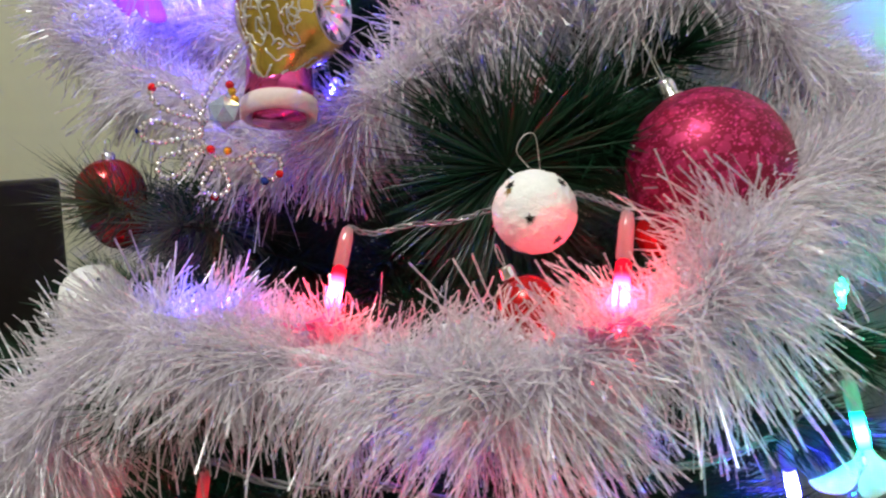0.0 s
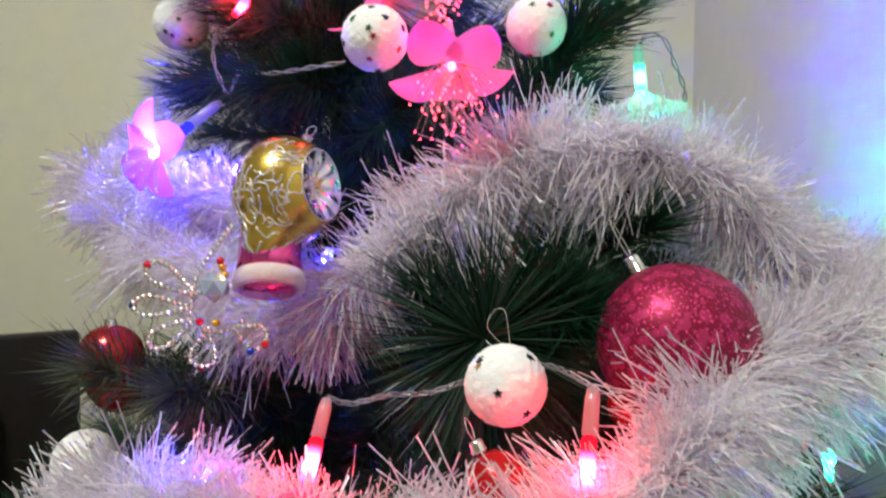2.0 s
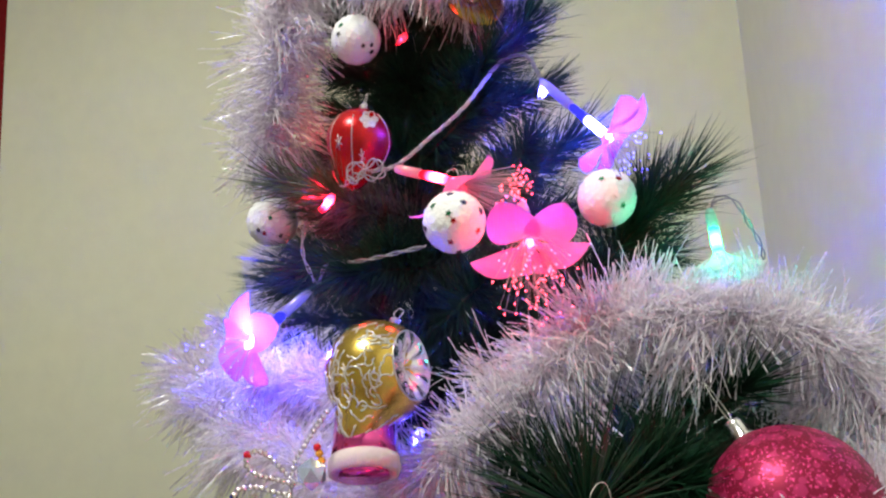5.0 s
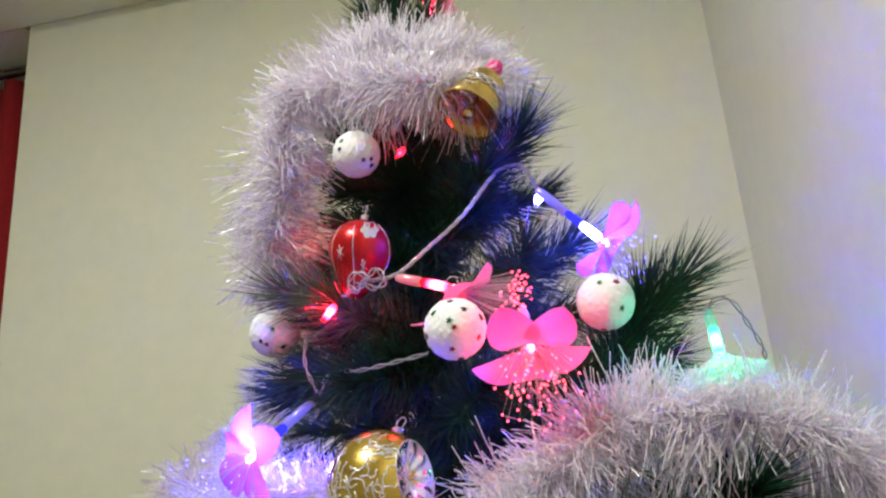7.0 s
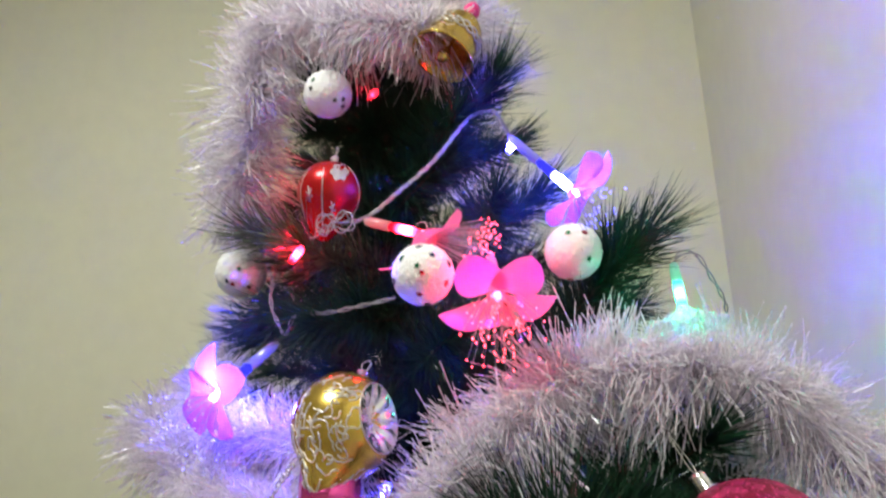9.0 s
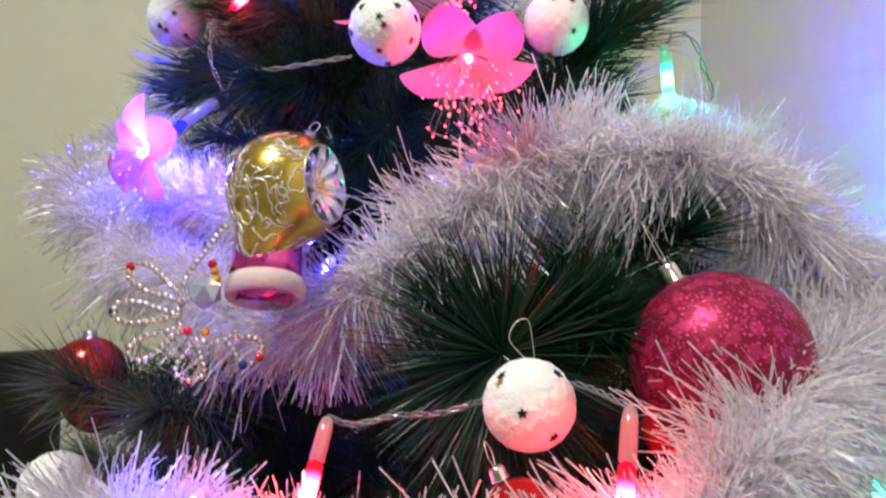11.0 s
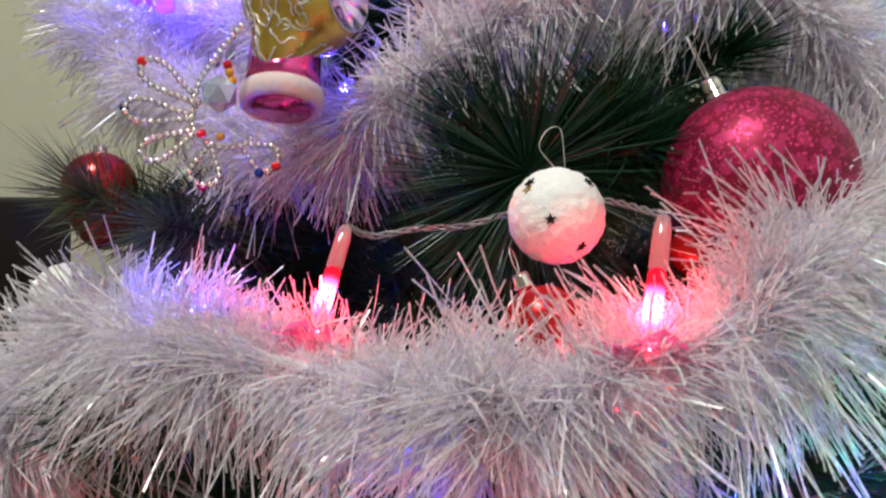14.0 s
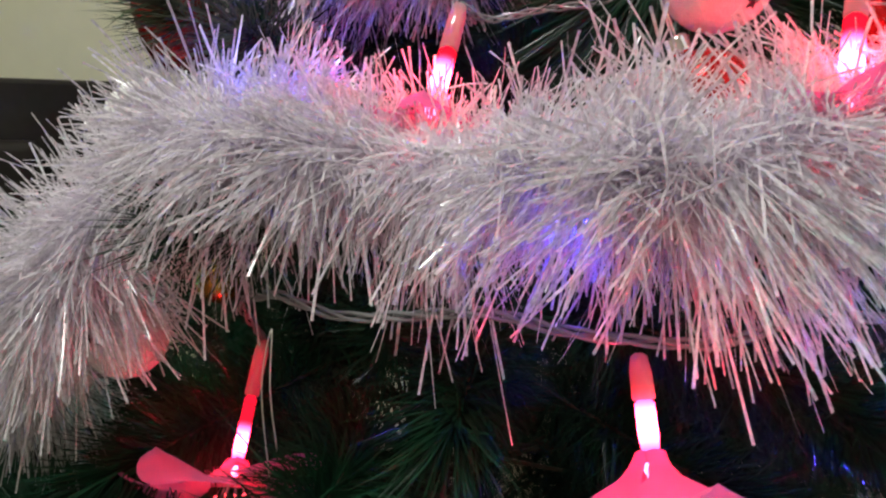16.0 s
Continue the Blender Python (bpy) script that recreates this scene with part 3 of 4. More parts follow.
garland([(-0.25, 0.77, 1.475), (-0.250, 0.69, 1.450), (-0.218, 0.625, 1.425), (-0.175, 0.588, 1.408), (-0.125, 0.566, 1.396), (-0.08, 0.565, 1.385)],
        4, 40000, "end of a white shiny tinsel garland tucked behind the golden drop", 0.040)


# ---- white foam balls with foil stars ----
def star_bm(r):
    bm = bmesh.new()
    ring = [((r if k % 2 == 0 else r * 0.42) * math.sin(math.pi * k / 5), (r if k % 2 == 0 else r * 0.42) * math.cos(math.pi * k / 5)) for k in range(10)]
    lo = [bm.verts.new((x, y, -0.0006)) for x, y in ring]
    hi = [bm.verts.new((x, y, 0.0003)) for x, y in ring]
    bm.faces.new(hi)
    for k in range(10):
        bm.faces.new((lo[k], lo[(k + 1) % 10], hi[(k + 1) % 10], hi[k]))
    return bm


def ball_mesh(r):
    bm = bmesh.new()
    bmesh.ops.create_icosphere(bm, subdivisions=5, radius=r)
    for v in bm.verts:
        d = v.co.normalized()
        v.co = d * (r + 0.00025 * noise.noise(d * 22) + 0.0005 * noise.noise(d * 6) + 0.0006 * noise.noise(d * 46))
    return mesh_of(bm, "ball", FOAM)


BALL = ball_mesh(0.0198)
STARS = {k: mesh_of(star_bm(0.0025), "star", FOIL[k], False) for k in FOIL}


def facing(at):
    """Towards the viewer, to the right and up, as seen from where one stands."""
    to = (EYE0 - Vector(at)).normalized()
    right = Vector((0, 0, 1)).cross(to).normalized()
    return to, right, to.cross(right)


def foam_ball(at, stars, label, loop=(0.0, 0.0)):
    b = thing("foam_ball_ornament", pose(*at), label, "ornament", "white foam balls")
    part("ball", BALL, FOAM, b)
    to, right, up = facing(at)
    for dx, dy, colour in stars:
        d = (right * dx - up * dy + to * math.sqrt(max(0.02, 1 - dx * dx - dy * dy))).normalized()
        st = part("star", STARS[colour], FOIL[colour], b)
        st.matrix_basis = aim(d * 0.0200, d) @ pose(0, 0, 0, 0, 0, (dx * 97 + dy * 61) * 10 % 72)
    lx, ly = loop
    top = Vector((0, 0, 0.0195))
    part("hanging_loop", tube(spline([top + Vector((0.002, 0, -0.001)), top + Vector((0.004 + lx, 0.002, 0.007)), top + Vector((lx + 0.002, 0.005 + ly, 0.016)), top + Vector((lx - 0.003, 0.005 + ly, 0.0155)), top + Vector((lx - 0.006, 0.002, 0.008)), top + Vector((-0.001, 0, -0.001))], 6), 0.00022, 5), THREAD, b, "thin silver thread loop")
    return b


foam_ball((0.060, 0.405, 1.309), [(-0.16, 0.15, "black"), (-0.60, -0.60, "black"), (-0.64, -0.44, "gold"), (0.57, -0.68, "black"), (0.5, 0.62, "black")], "white foam ball with black foil stars hanging on a thread loop", (-0.003, 0.0))
foam_ball((-0.021, 0.500, 1.496), [(-0.18, -0.33, "green"), (-0.05, -0.11, "red"), (0.31, -0.63, "navy"), (-0.15, 0.56, "red"), (-0.65, -0.57, "green"), (0.70, 0.26, "red"), (-0.93, 0.13, "black"), (0.83, -0.33, "black"), (0.1, 0.92, "black"), (-0.1, -0.9, "navy")], "white foam ball with red, green and navy foil stars")
foam_ball((0.076, 0.555, 1.515), [(-0.12, -0.70, "green"), (0.44, -0.66, "red"), (0.5, 0.24, "green"), (-0.2, 0.92, "red")], "white foam ball with a few green and red foil stars", (-0.006, 0.0))
foam_ball((-0.110, 0.600, 1.676), [(0.26, 0.19, "black"), (0.60, 0.16, "black"), (0.60, 0.44, "black"), (-0.7, -0.26, "black"), (-0.6, -0.6, "green")], "white foam ball with dark foil stars near the treetop")
foam_ball((-0.184, 0.600, 1.531), [(-0.33, 0.4, "red"), (-0.55, 0.28, "black"), (-0.1, -0.2, "green"), (0.3, 0.5, "black")], "white foam ball half hidden by pine needles")
foam_ball((-0.190, 0.474, 1.241), [(0.1, -0.5, "navy"), (0.5, 0.1, "black")], "white foam ball sunk in the tinsel garland")
foam_ball((0.247, 0.450, 1.308), [(-0.3, -0.6, "black"), (0.2, -0.6, "green"), (0.0, -0.3, "red"), (-0.6, -0.3, "navy")], "white foam ball with dark stars beside the tinsel")
foam_ball((-0.185, 0.440, 1.142), [(-0.6, 0.2, "black"), (-0.8, 0.1, "black")], "white foam ball hanging under the tinsel garland")


# ---- glass and lacquer ornaments ----
def drop_radius(d, r, tip, stretch, power, dents=()):
    k = max(0.0, d.dot(tip))
    out = r * (1 + stretch * k ** power)
    for hole, half in dents:
        ang = d.angle(hole)
        if ang < half:
            out = out * math.cos(half) / math.cos(ang) - 0.30 * r * (1 - (ang / half) ** 2)
    return out


def drop_mesh(name, r, tip, stretch, power, material, dents=(), level=5):
    bm = bmesh.new()
    bmesh.ops.create_icosphere(bm, subdivisions=level, radius=1)
    for v in bm.verts:
        d = v.co.normalized()
        v.co = d * drop_radius(d, r, tip, stretch, power, dents)
    return mesh_of(bm, name, material)


def cap_and_loop(parent, at, way, r=0.005, h=0.008, loop=0.012):
    c = part("cap", lathe([(r * 0.5, -0.001), (r * 1.12, 0.0), (r * 1.12, 0.0008), (r, 0.0014), (r * 0.96, h * 0.8), (r * 0.75, h), (0.0006, h)], 24, None, lambda a, z: 1 + 0.05 * math.cos(12 * a)), SILVER, parent, "ribbed silver cap")
    c.matrix_basis = aim(at, way)
    part("hanging_wire", tube(spline([(0.0012, 0, h), (0.0035, 0, h + 0.005), (0.0015, 0, h + loop), (-0.0015, 0, h + loop), (-0.0035, 0, h + 0.005), (-0.0012, 0, h)], 5), 0.0003, 5), THREAD, c)
    return c


def scribble(parent, name, paths, material, thick=0.00045, label=""):
    """Raised glitter lines on an ornament; each path is a list of places."""
    bm = bmesh.new()
    for pts in paths:
        tube(pts, thick, 5, bm)
    return part(name, bm, material, parent, label)


# big glittering ball
big = thing("bauble", pose(0.144, 0.424, 1.328), "large magenta ball ornament covered in glitter, with a silver cap", "ornament", "baubles")
bm = bmesh.new()
bmesh.ops.create_uvsphere(bm, u_segments=72, v_segments=40, radius=0.0395)
part("ball", bm, MAGENTA, big)
way = Vector((-0.019, 0.010, 0.036)).normalized()
cap_and_loop(big, way * 0.0392, way, 0.0052, 0.0095, 0.020)

# golden drop with a fluted silver reflector
GC = Vector((-0.068, 0.475, 1.404))
to, right, up = facing(GC)
tip = (right * -0.50 - up * 1.19 + to * 0.66).normalized()
hole = (right * 0.80 + up * 0.16 + to * 0.52).normalized()
HALF = radians(39)
gold = thing("reflector_bauble", pose(*GC), "golden drop-shaped glass ornament with a fluted silver hollow and glitter vines", "ornament", "baubles")
GR = 0.0312
part("body", drop_mesh("body", GR, tip, 0.50, 14, GOLD, [(hole, HALF)], 6), GOLD, gold)
m3 = aim((0, 0, 0), hole).to_3x3()
bm = bmesh.new()
rings = []
for i in range(15):
    ang = HALF * (0.02 + 0.98 * i / 14)
    ring = []
    for k in range(96):
        a = 2 * math.pi * k / 96
        d = m3 @ Vector((math.sin(ang) * math.cos(a), math.sin(ang) * math.sin(a), math.cos(ang)))
        r = drop_radius(d, GR, tip, 0.5, 14, [(hole, HALF)]) + 0.0014
        r += 0.0022 * math.cos(9 * a) * math.sin(math.pi * i / 14) - 0.001 * math.cos(math.pi * i / 3.5)
        ring.append(bm.verts.new(d * r))
    rings.append(ring)
for u, v in zip(rings, rings[1:]):
    for k in range(96):
        bm.faces.new((u[k], u[(k + 1) % 96], v[(k + 1) % 96], v[k]))
bm.faces.new(rings[0])
part("reflector", bm, SILVER, gold, "fluted mirror-silver hollow")
rim = []
for k in range(61):
    a = 2 * math.pi * k / 60
    d = m3 @ Vector((math.sin(HALF * 1.03) * math.cos(a), math.sin(HALF * 1.03) * math.sin(a), math.cos(HALF * 1.03)))
    rim.append(d * (drop_radius(d, GR, tip, 0.5, 14) + 0.0002))
paths = [rim]
to, right, up = facing(GC)
r7 = random.Random(7)
for k in range(62):
    dx, dy = r7.uniform(-0.95, 0.1), r7.uniform(-0.85, 0.6)
    if dx * dx + dy * dy > 0.95:
        continue
    d = (right * dx - up * dy + to * math.sqrt(1 - dx * dx - dy * dy)).normalized()
    if d.angle(hole) < HALF + 0.18:
        continue
    a, pts = r7.uniform(0, 6.28), []
    for q in range(9):
        pts.append(d * (drop_radius(d, GR, tip, 0.5, 14) + 0.0002))
        a += r7.uniform(-1.0, 1.0)
        d = (d + 0.055 * (right * math.cos(a) + up * math.sin(a))).normalized()
    paths.append(pts)
for k in range(30):        # dense glitter towards the point and under the hollow
    d = (tip + right * r7.uniform(-0.25, 0.75) * (k % 2) + up * r7.uniform(-0.1, 0.28) + right * r7.uniform(-0.2, 0.2)).normalized()
    if d.angle(hole) < HALF + 0.1:
        continue
    a, pts = r7.uniform(0, 6.28), []
    for q in range(7):
        pts.append(d * (drop_radius(d, GR, tip, 0.5, 14) + 0.0002))
        a += r7.uniform(-1.2, 1.2)
        d = (d + 0.04 * (right * math.cos(a) + up * math.sin(a))).normalized()
    paths.append(pts)
scribble(gold, "glitter_vine", paths, SILVER_GLITTER, 0.00055, "silver glitter scrollwork")
cap_and_loop(gold, -tip * GR * 0.99, -tip, 0.005, 0.007, 0.008)

# pink bell-shaped ornament under it
pk = thing("bell_ornament", aim((-0.076, 0.472, 1.381), (0.08, -0.38, -0.92)), "shiny pink cup-shaped glass ornament with a frosted white rim", "ornament", "baubles")
part("cup", lathe([(0.004, -0.012), (0.012, -0.008), (0.0165, 0.0), (0.0172, 0.010), (0.0178, 0.020), (0.0188, 0.026)], 48, None, lambda a, z: 1 + 0.03 * math.cos(8 * a) * (z < 0.015)), PINK_FOIL, pk)
part("rim", lathe([(0.0188, 0.0262), (0.0200, 0.027), (0.0205, 0.031), (0.0198, 0.036), (0.0175, 0.037), (0.0150, 0.034), (0.0146, 0.0305)], 48), FROST, pk, "frosted white band")
part("hollow", lathe([(0.0145, 0.0375), (0.0135, 0.033), (0.010, 0.030), (0.005, 0.029), (0.0006, 0.0288)], 40), PINK_FOIL, pk, "deep pink mirror hollow")

# red drop with silver glitter flowers
RC = Vector((-0.103, 0.575, 1.582))
rtip = Vector((-0.16, -0.10, -1)).normalized()
RR = 0.0245
rd = thing("drop_bauble", pose(*RC), "satin red drop ornament with silver glitter flower and lines", "ornament", "baubles")
part("body", drop_mesh("body", RR, rtip, 0.62, 9, RED_LACQUER), RED_LACQUER, rd)
to, right, up = facing(RC)


def on_red(dx, dy, lift=0.0002):
    d = (right * dx - up * dy + to * math.sqrt(max(0.01, 1 - dx * dx - dy * dy))).normalized()
    return d * (drop_radius(d, RR, rtip, 0.62, 9) + lift)


lines = [[on_red(x0 * math.sqrt(1 - (y / 10.5) ** 2), y / 10) for y in range(-8, 10)] for x0 in (-0.24, -0.88, 0.9)]
for a in range(3):
    c, s_ = 0.17 * math.cos(a * math.pi / 3 + 0.3), 0.17 * math.sin(a * math.pi / 3 + 0.3)
    lines.append([on_red(-0.62 - c * 0.6, 0.0 - s_ * 1.4), on_red(-0.62, 0.0), on_red(-0.62 + c * 0.6, s_ * 1.4)])
    lines.append([on_red(0.06 - c * 0.5, 0.42 - s_ * 1.3), on_red(0.06, 0.42), on_red(0.06 + c * 0.5, 0.42 + s_ * 1.3)])
scribble(rd, "glitter_line", lines, SILVER_GLITTER, 0.0004, "silver glitter lines")
bm = bmesh.new()
ctr = bm.verts.new(on_red(0.30, -0.66, 0.0006))
ring = [bm.verts.new(on_red(0.30 + 0.26 * math.cos(a) * (1 + 0.12 * math.cos(6 * a)), -0.66 + 0.24 * math.sin(a) * (1 + 0.12 * math.cos(6 * a)), 0.0003)) for a in (2 * math.pi * k / 36 for k in range(36))]
for k in range(36):
    bm.faces.new((ctr, ring[k], ring[(k + 1) % 36]))
part("glitter_spot", bm, SILVER_GLITTER, rd, "round silver glitter spot")
cap_and_loop(rd, -rtip * RR * 0.98, -rtip, 0.004, 0.006, 0.008)

# dark red drop on the outer side
dl = thing("drop_bauble", pose(-0.192, 0.508, 1.299), "dark red glass drop ornament half hidden by needles", "ornament", "baubles")
part("body", drop_mesh("body", 0.0205, Vector((0.20, 0, -1)).normalized(), 0.75, 3, RED_GLASS, (), 4), RED_GLASS, dl)
cap_and_loop(dl, (0, 0, 0.019), (0, 0, 1), 0.0035, 0.005, 0.008)

# small red lattice ornament in the garland
SC = Vector((0.0575, 0.384, 1.268))
sr = thing("drop_bauble", pose(*SC), "small red drop ornament with a silver lattice, sunk in tinsel", "ornament", "baubles")
stip = Vector((0.3, 0, -1)).normalized()
part("body", drop_mesh("body", 0.0155, stip, 0.5, 6, RED_LACQUER, (), 4), RED_LACQUER, sr)
lat = []
for k in range(8):
    for sgn in (1, -1):
        lat.append([Vector((math.cos(a0), math.sin(a0), 0)) * 0.0158 * math.cos(e) + Vector((0, 0, 0.0158 * math.sin(e))) for e, a0 in ((-0.7 + 0.2 * q, k * math.pi / 4 + sgn * 0.16 * q) for q in range(9))])
scribble(sr, "glitter_lattice", lat, SILVER_GLITTER, 0.00035, "silver glitter lattice")
cap_and_loop(sr, Vector((-0.009, 0.003, 0.0135)), (-0.45, 0.1, 1), 0.0038, 0.006, 0.010)

# little baubles that gleam between the needles
for at, material, label in (((0.121, 0.420, 1.297), RED_LACQUER, "small glossy red bauble under the large magenta one"), ((-0.154, 0.475, 1.163), GOLD, "small golden bauble among the low branches")):
    lb = thing("small_bauble", pose(*at), label, "ornament", "baubles")
    bm = bmesh.new()
    bmesh.ops.create_uvsphere(bm, u_segments=32, v_segments=20, radius=0.0115)
    part("ball", bm, material, lb)
    cap_and_loop(lb, (0, 0, 0.0113), (0, 0.2, 1), 0.003, 0.004, 0.008)

# golden bell near the top
be = thing("bell_ornament", aim((0.004, 0.585, 1.711), (-0.42, -0.34, -0.84)) @ Matrix.Scale(1.2, 4), "golden bell ornament with a glitter band and pink knob", "ornament", "baubles")
part("bell", lathe([(0.002, -0.012), (0.009, -0.010), (0.0145, -0.003), (0.0165, 0.008), (0.018, 0.018), (0.0215, 0.026), (0.0222, 0.0275), (0.0205, 0.0275), (0.0165, 0.018), (0.0150, 0.008), (0.012, -0.002), (0.0008, -0.006)], 48), GOLD, be)
scribble(be, "glitter_band", [[Vector(((0.0168 + 0.0006) * math.cos(a), (0.0168 + 0.0006) * math.sin(a), 0.0085 + 0.003 * math.sin(5 * a + s_))) for a in (2 * math.pi * k / 60 for k in range(61))] for s_ in (0, 2.1, 4.2)], SILVER_GLITTER, 0.0006, "silver glitter band")
part("knob", lathe([(0.0008, -0.026), (0.0045, -0.024), (0.006, -0.019), (0.0045, -0.013), (0.002, -0.0115)], 24), mat("pink_bead", (0.75, 0.03, 0.22), 0.3), be, "pink knob")
part("clapper", lathe([(0.0008, 0.004), (0.0012, 0.005), (0.0012, 0.02), (0.004, 0.023), (0.0045, 0.026), (0.003, 0.030), (0.0006, 0.0305)], 20), GOLD, be)

# treetop ornament
tp = thing("tree_topper", pose(-0.084, 0.660, 1.845), "rose-pink mirror glass finial on the treetop", "tree topper")
part("foot", lathe([(0.007, -0.02), (0.009, 0.0), (0.011, 0.012), (0.014, 0.022), (0.018, 0.030)], 40, None, lambda a, z: 1 + 0.05 * math.cos(10 * a)), ROSE_FOIL, tp)
TPH = Vector((-0.35, -0.9, -0.25)).normalized()
top_bulb = part("bulb", drop_mesh("bulb", 0.033, Vector((0, 0, -1)), 0.12, 6, ROSE_FOIL, [(TPH, radians(30))]), ROSE_FOIL, tp)
top_bulb.location = (0, 0, 0.060)
part("spire", lathe([(0.012, 0.088), (0.007, 0.098), (0.0095, 0.108), (0.006, 0.118), (0.003, 0.15), (0.0006, 0.19)], 32), ROSE_FOIL, tp)

# beaded wire snowflake
BC = Vector((-0.0935, 0.436, 1.3405))
to, right, up = facing(BC)
bd = thing("beaded_snowflake", pose(*BC), "silver beaded wire snowflake with red and blue crystal beads", "ornament")
ONE = bmesh.new()
bmesh.ops.create_icosphere(ONE, subdivisions=2, radius=0.00165)
ONE_V, ONE_F = [v.co.copy() for v in ONE.verts], [[v.index for v in f.verts] for f in ONE.faces]
ONE.free()


def beads(places, name, material, scale=1.0, label=""):
    """Single glass beads on one shared mesh, each a part of the snowflake."""
    first = None
    for q in places:
        if first is None:
            bm = bmesh.new()
            vs = [bm.verts.new(v * scale) for v in ONE_V]
            for f in ONE_F:
                bm.faces.new([vs[k] for k in f])
            ob = first = part(name, bm, material, bd, label)
        else:
            ob = new(name, first.data)
            ob.parent = bd
        ob.location = q
    return first


def flat(px, py, lift=0.0):
    return right * px * 0.000272 - up * py * 0.000272 + to * lift


def evenly(pts, gap):
    out, left = [pts[0]], gap
    for a, b in zip(pts, pts[1:]):
        while (b - a).length >= left > 0:
            a = a + (b - a).normalized() * left
            out.append(a)
            left = gap
        left -= (b - a).length
    return out


def oval(x0, y0, x1, y1, wide, lift):
    dx, dy = x1 - x0, y1 - y0
    ln = math.hypot(dx, dy)
    nx, ny = -dy / ln, dx / ln
    return spline([flat(x0 + dx * t + nx * w * wide, y0 + dy * t + ny * w * wide, lift * t) for t, w in ((0, 0.1), (0.3, 0.45), (0.65, 0.9), (0.9, 0.75), (1, 0), (0.9, -0.75), (0.65, -0.9), (0.3, -0.45), (0, -0.1))], 6)


for x0, y0, x1, y1, wide, lift in ((-42, -25, -130, -82, 22, 0.004), (-50, 0, -155, -8, 20, 0.006), (-45, 22, -128, 68, 20, 0.004), (-22, 45, -32, 112, 26, 0.005), (30, 40, 88, 72, 26, 0.003)):
    beads(evenly(oval(x0, y0, x1, y1, wide, lift), 0.0031), "petal_bead", BEAD)
beads(evenly(spline([flat(*q) for q in ((-46, -20), (-40, -62), (-10, -110), (18, -150), (30, -165))], 8), 0.0031), "strand_bead", BEAD)
beads(evenly(spline([flat(*q) for q in ((-46, -20), (-52, 5), (-35, 34), (0, 48), (30, 40), (52, 22))], 8), 0.0031), "ring_bead", BEAD)
RED_BEAD, BLUE_BEAD, AMBER = mat("ruby_bead", (0.6, 0.01, 0.02), 0.08, 0.3), mat("sapphire_bead", (0.02, 0.04, 0.3), 0.08, 0.4), mat("amber_bead", (0.7, 0.35, 0.03), 0.1, 0.4)
for spot, material in (((-130, -84), RED_BEAD), ((-156, -8), BLUE_BEAD), ((-32, 114), RED_BEAD), ((-35, 27), RED_BEAD), ((-5, 30), AMBER), ((88, 75), RED_BEAD), ((60, 88), BLUE_BEAD), ((8, -78), AMBER), ((4, -90), RED_BEAD), ((12, -64), AMBER)):
    beads([flat(*spot, 0.004)], "crystal_bead", material, 1.35)
bm = bmesh.new()
bmesh.ops.create_icosphere(bm, subdivisions=1, radius=0.0088)
cr = part("crystal", bm, CRYSTAL, bd, "faceted clear crystal", False)
cr.location = flat(-8, -40, 0.006)


# ---- flower lights ----
def petal_mesh(flare, length, wide, cup=0.25):
    bm = bmesh.new()
    grid = []
    for i in range(13):
        u = 1 - (1 - i / 12) ** 1.3
        a = radians(flare) * (0.35 + 0.65 * u)
        rad, z = 0.0025 + length * u * math.sin(a), length * u * math.cos(a)
        w = wide * max(0.18, math.sqrt(max(0, 1 - ((u - 0.60) / 0.404) ** 2))) if u < 0.6 else wide * max(0.05, math.sqrt(max(0, 1 - ((u - 0.60) / 0.404) ** 2)))
        grid.append([bm.verts.new((rad, w * k, z + cup * w * k * k * 2 + 0.0005 * math.sin(7 * k + 5 * u) * u)) for k in (-0.5, -0.38, -0.25, -0.12, 0.0, 0.12, 0.25, 0.38, 0.5)])
    for u, v in zip(grid, grid[1:]):
        for k in range(8):
            bm.faces.new((u[k], u[k + 1], v[k + 1], v[k]))
    return bm


OPEN, HALF_OPEN = (mesh_of(petal_mesh(*q), "petal", PETAL) for q in ((84, 0.036, 0.030, 0.1), (66, 0.031, 0.027, 0.3)))
PALE_OPEN = mesh_of(petal_mesh(60, 0.028, 0.026, 0.3), "petal", PETAL_PALE)


HEART = {k: glow_mat(k + "_heart", tuple(0.012 + 0.988 * v for v in c), dict(red=70.0, blue=200.0, green=60.0, warm=30.0)[k]) for k, c in COLOURS.items()}


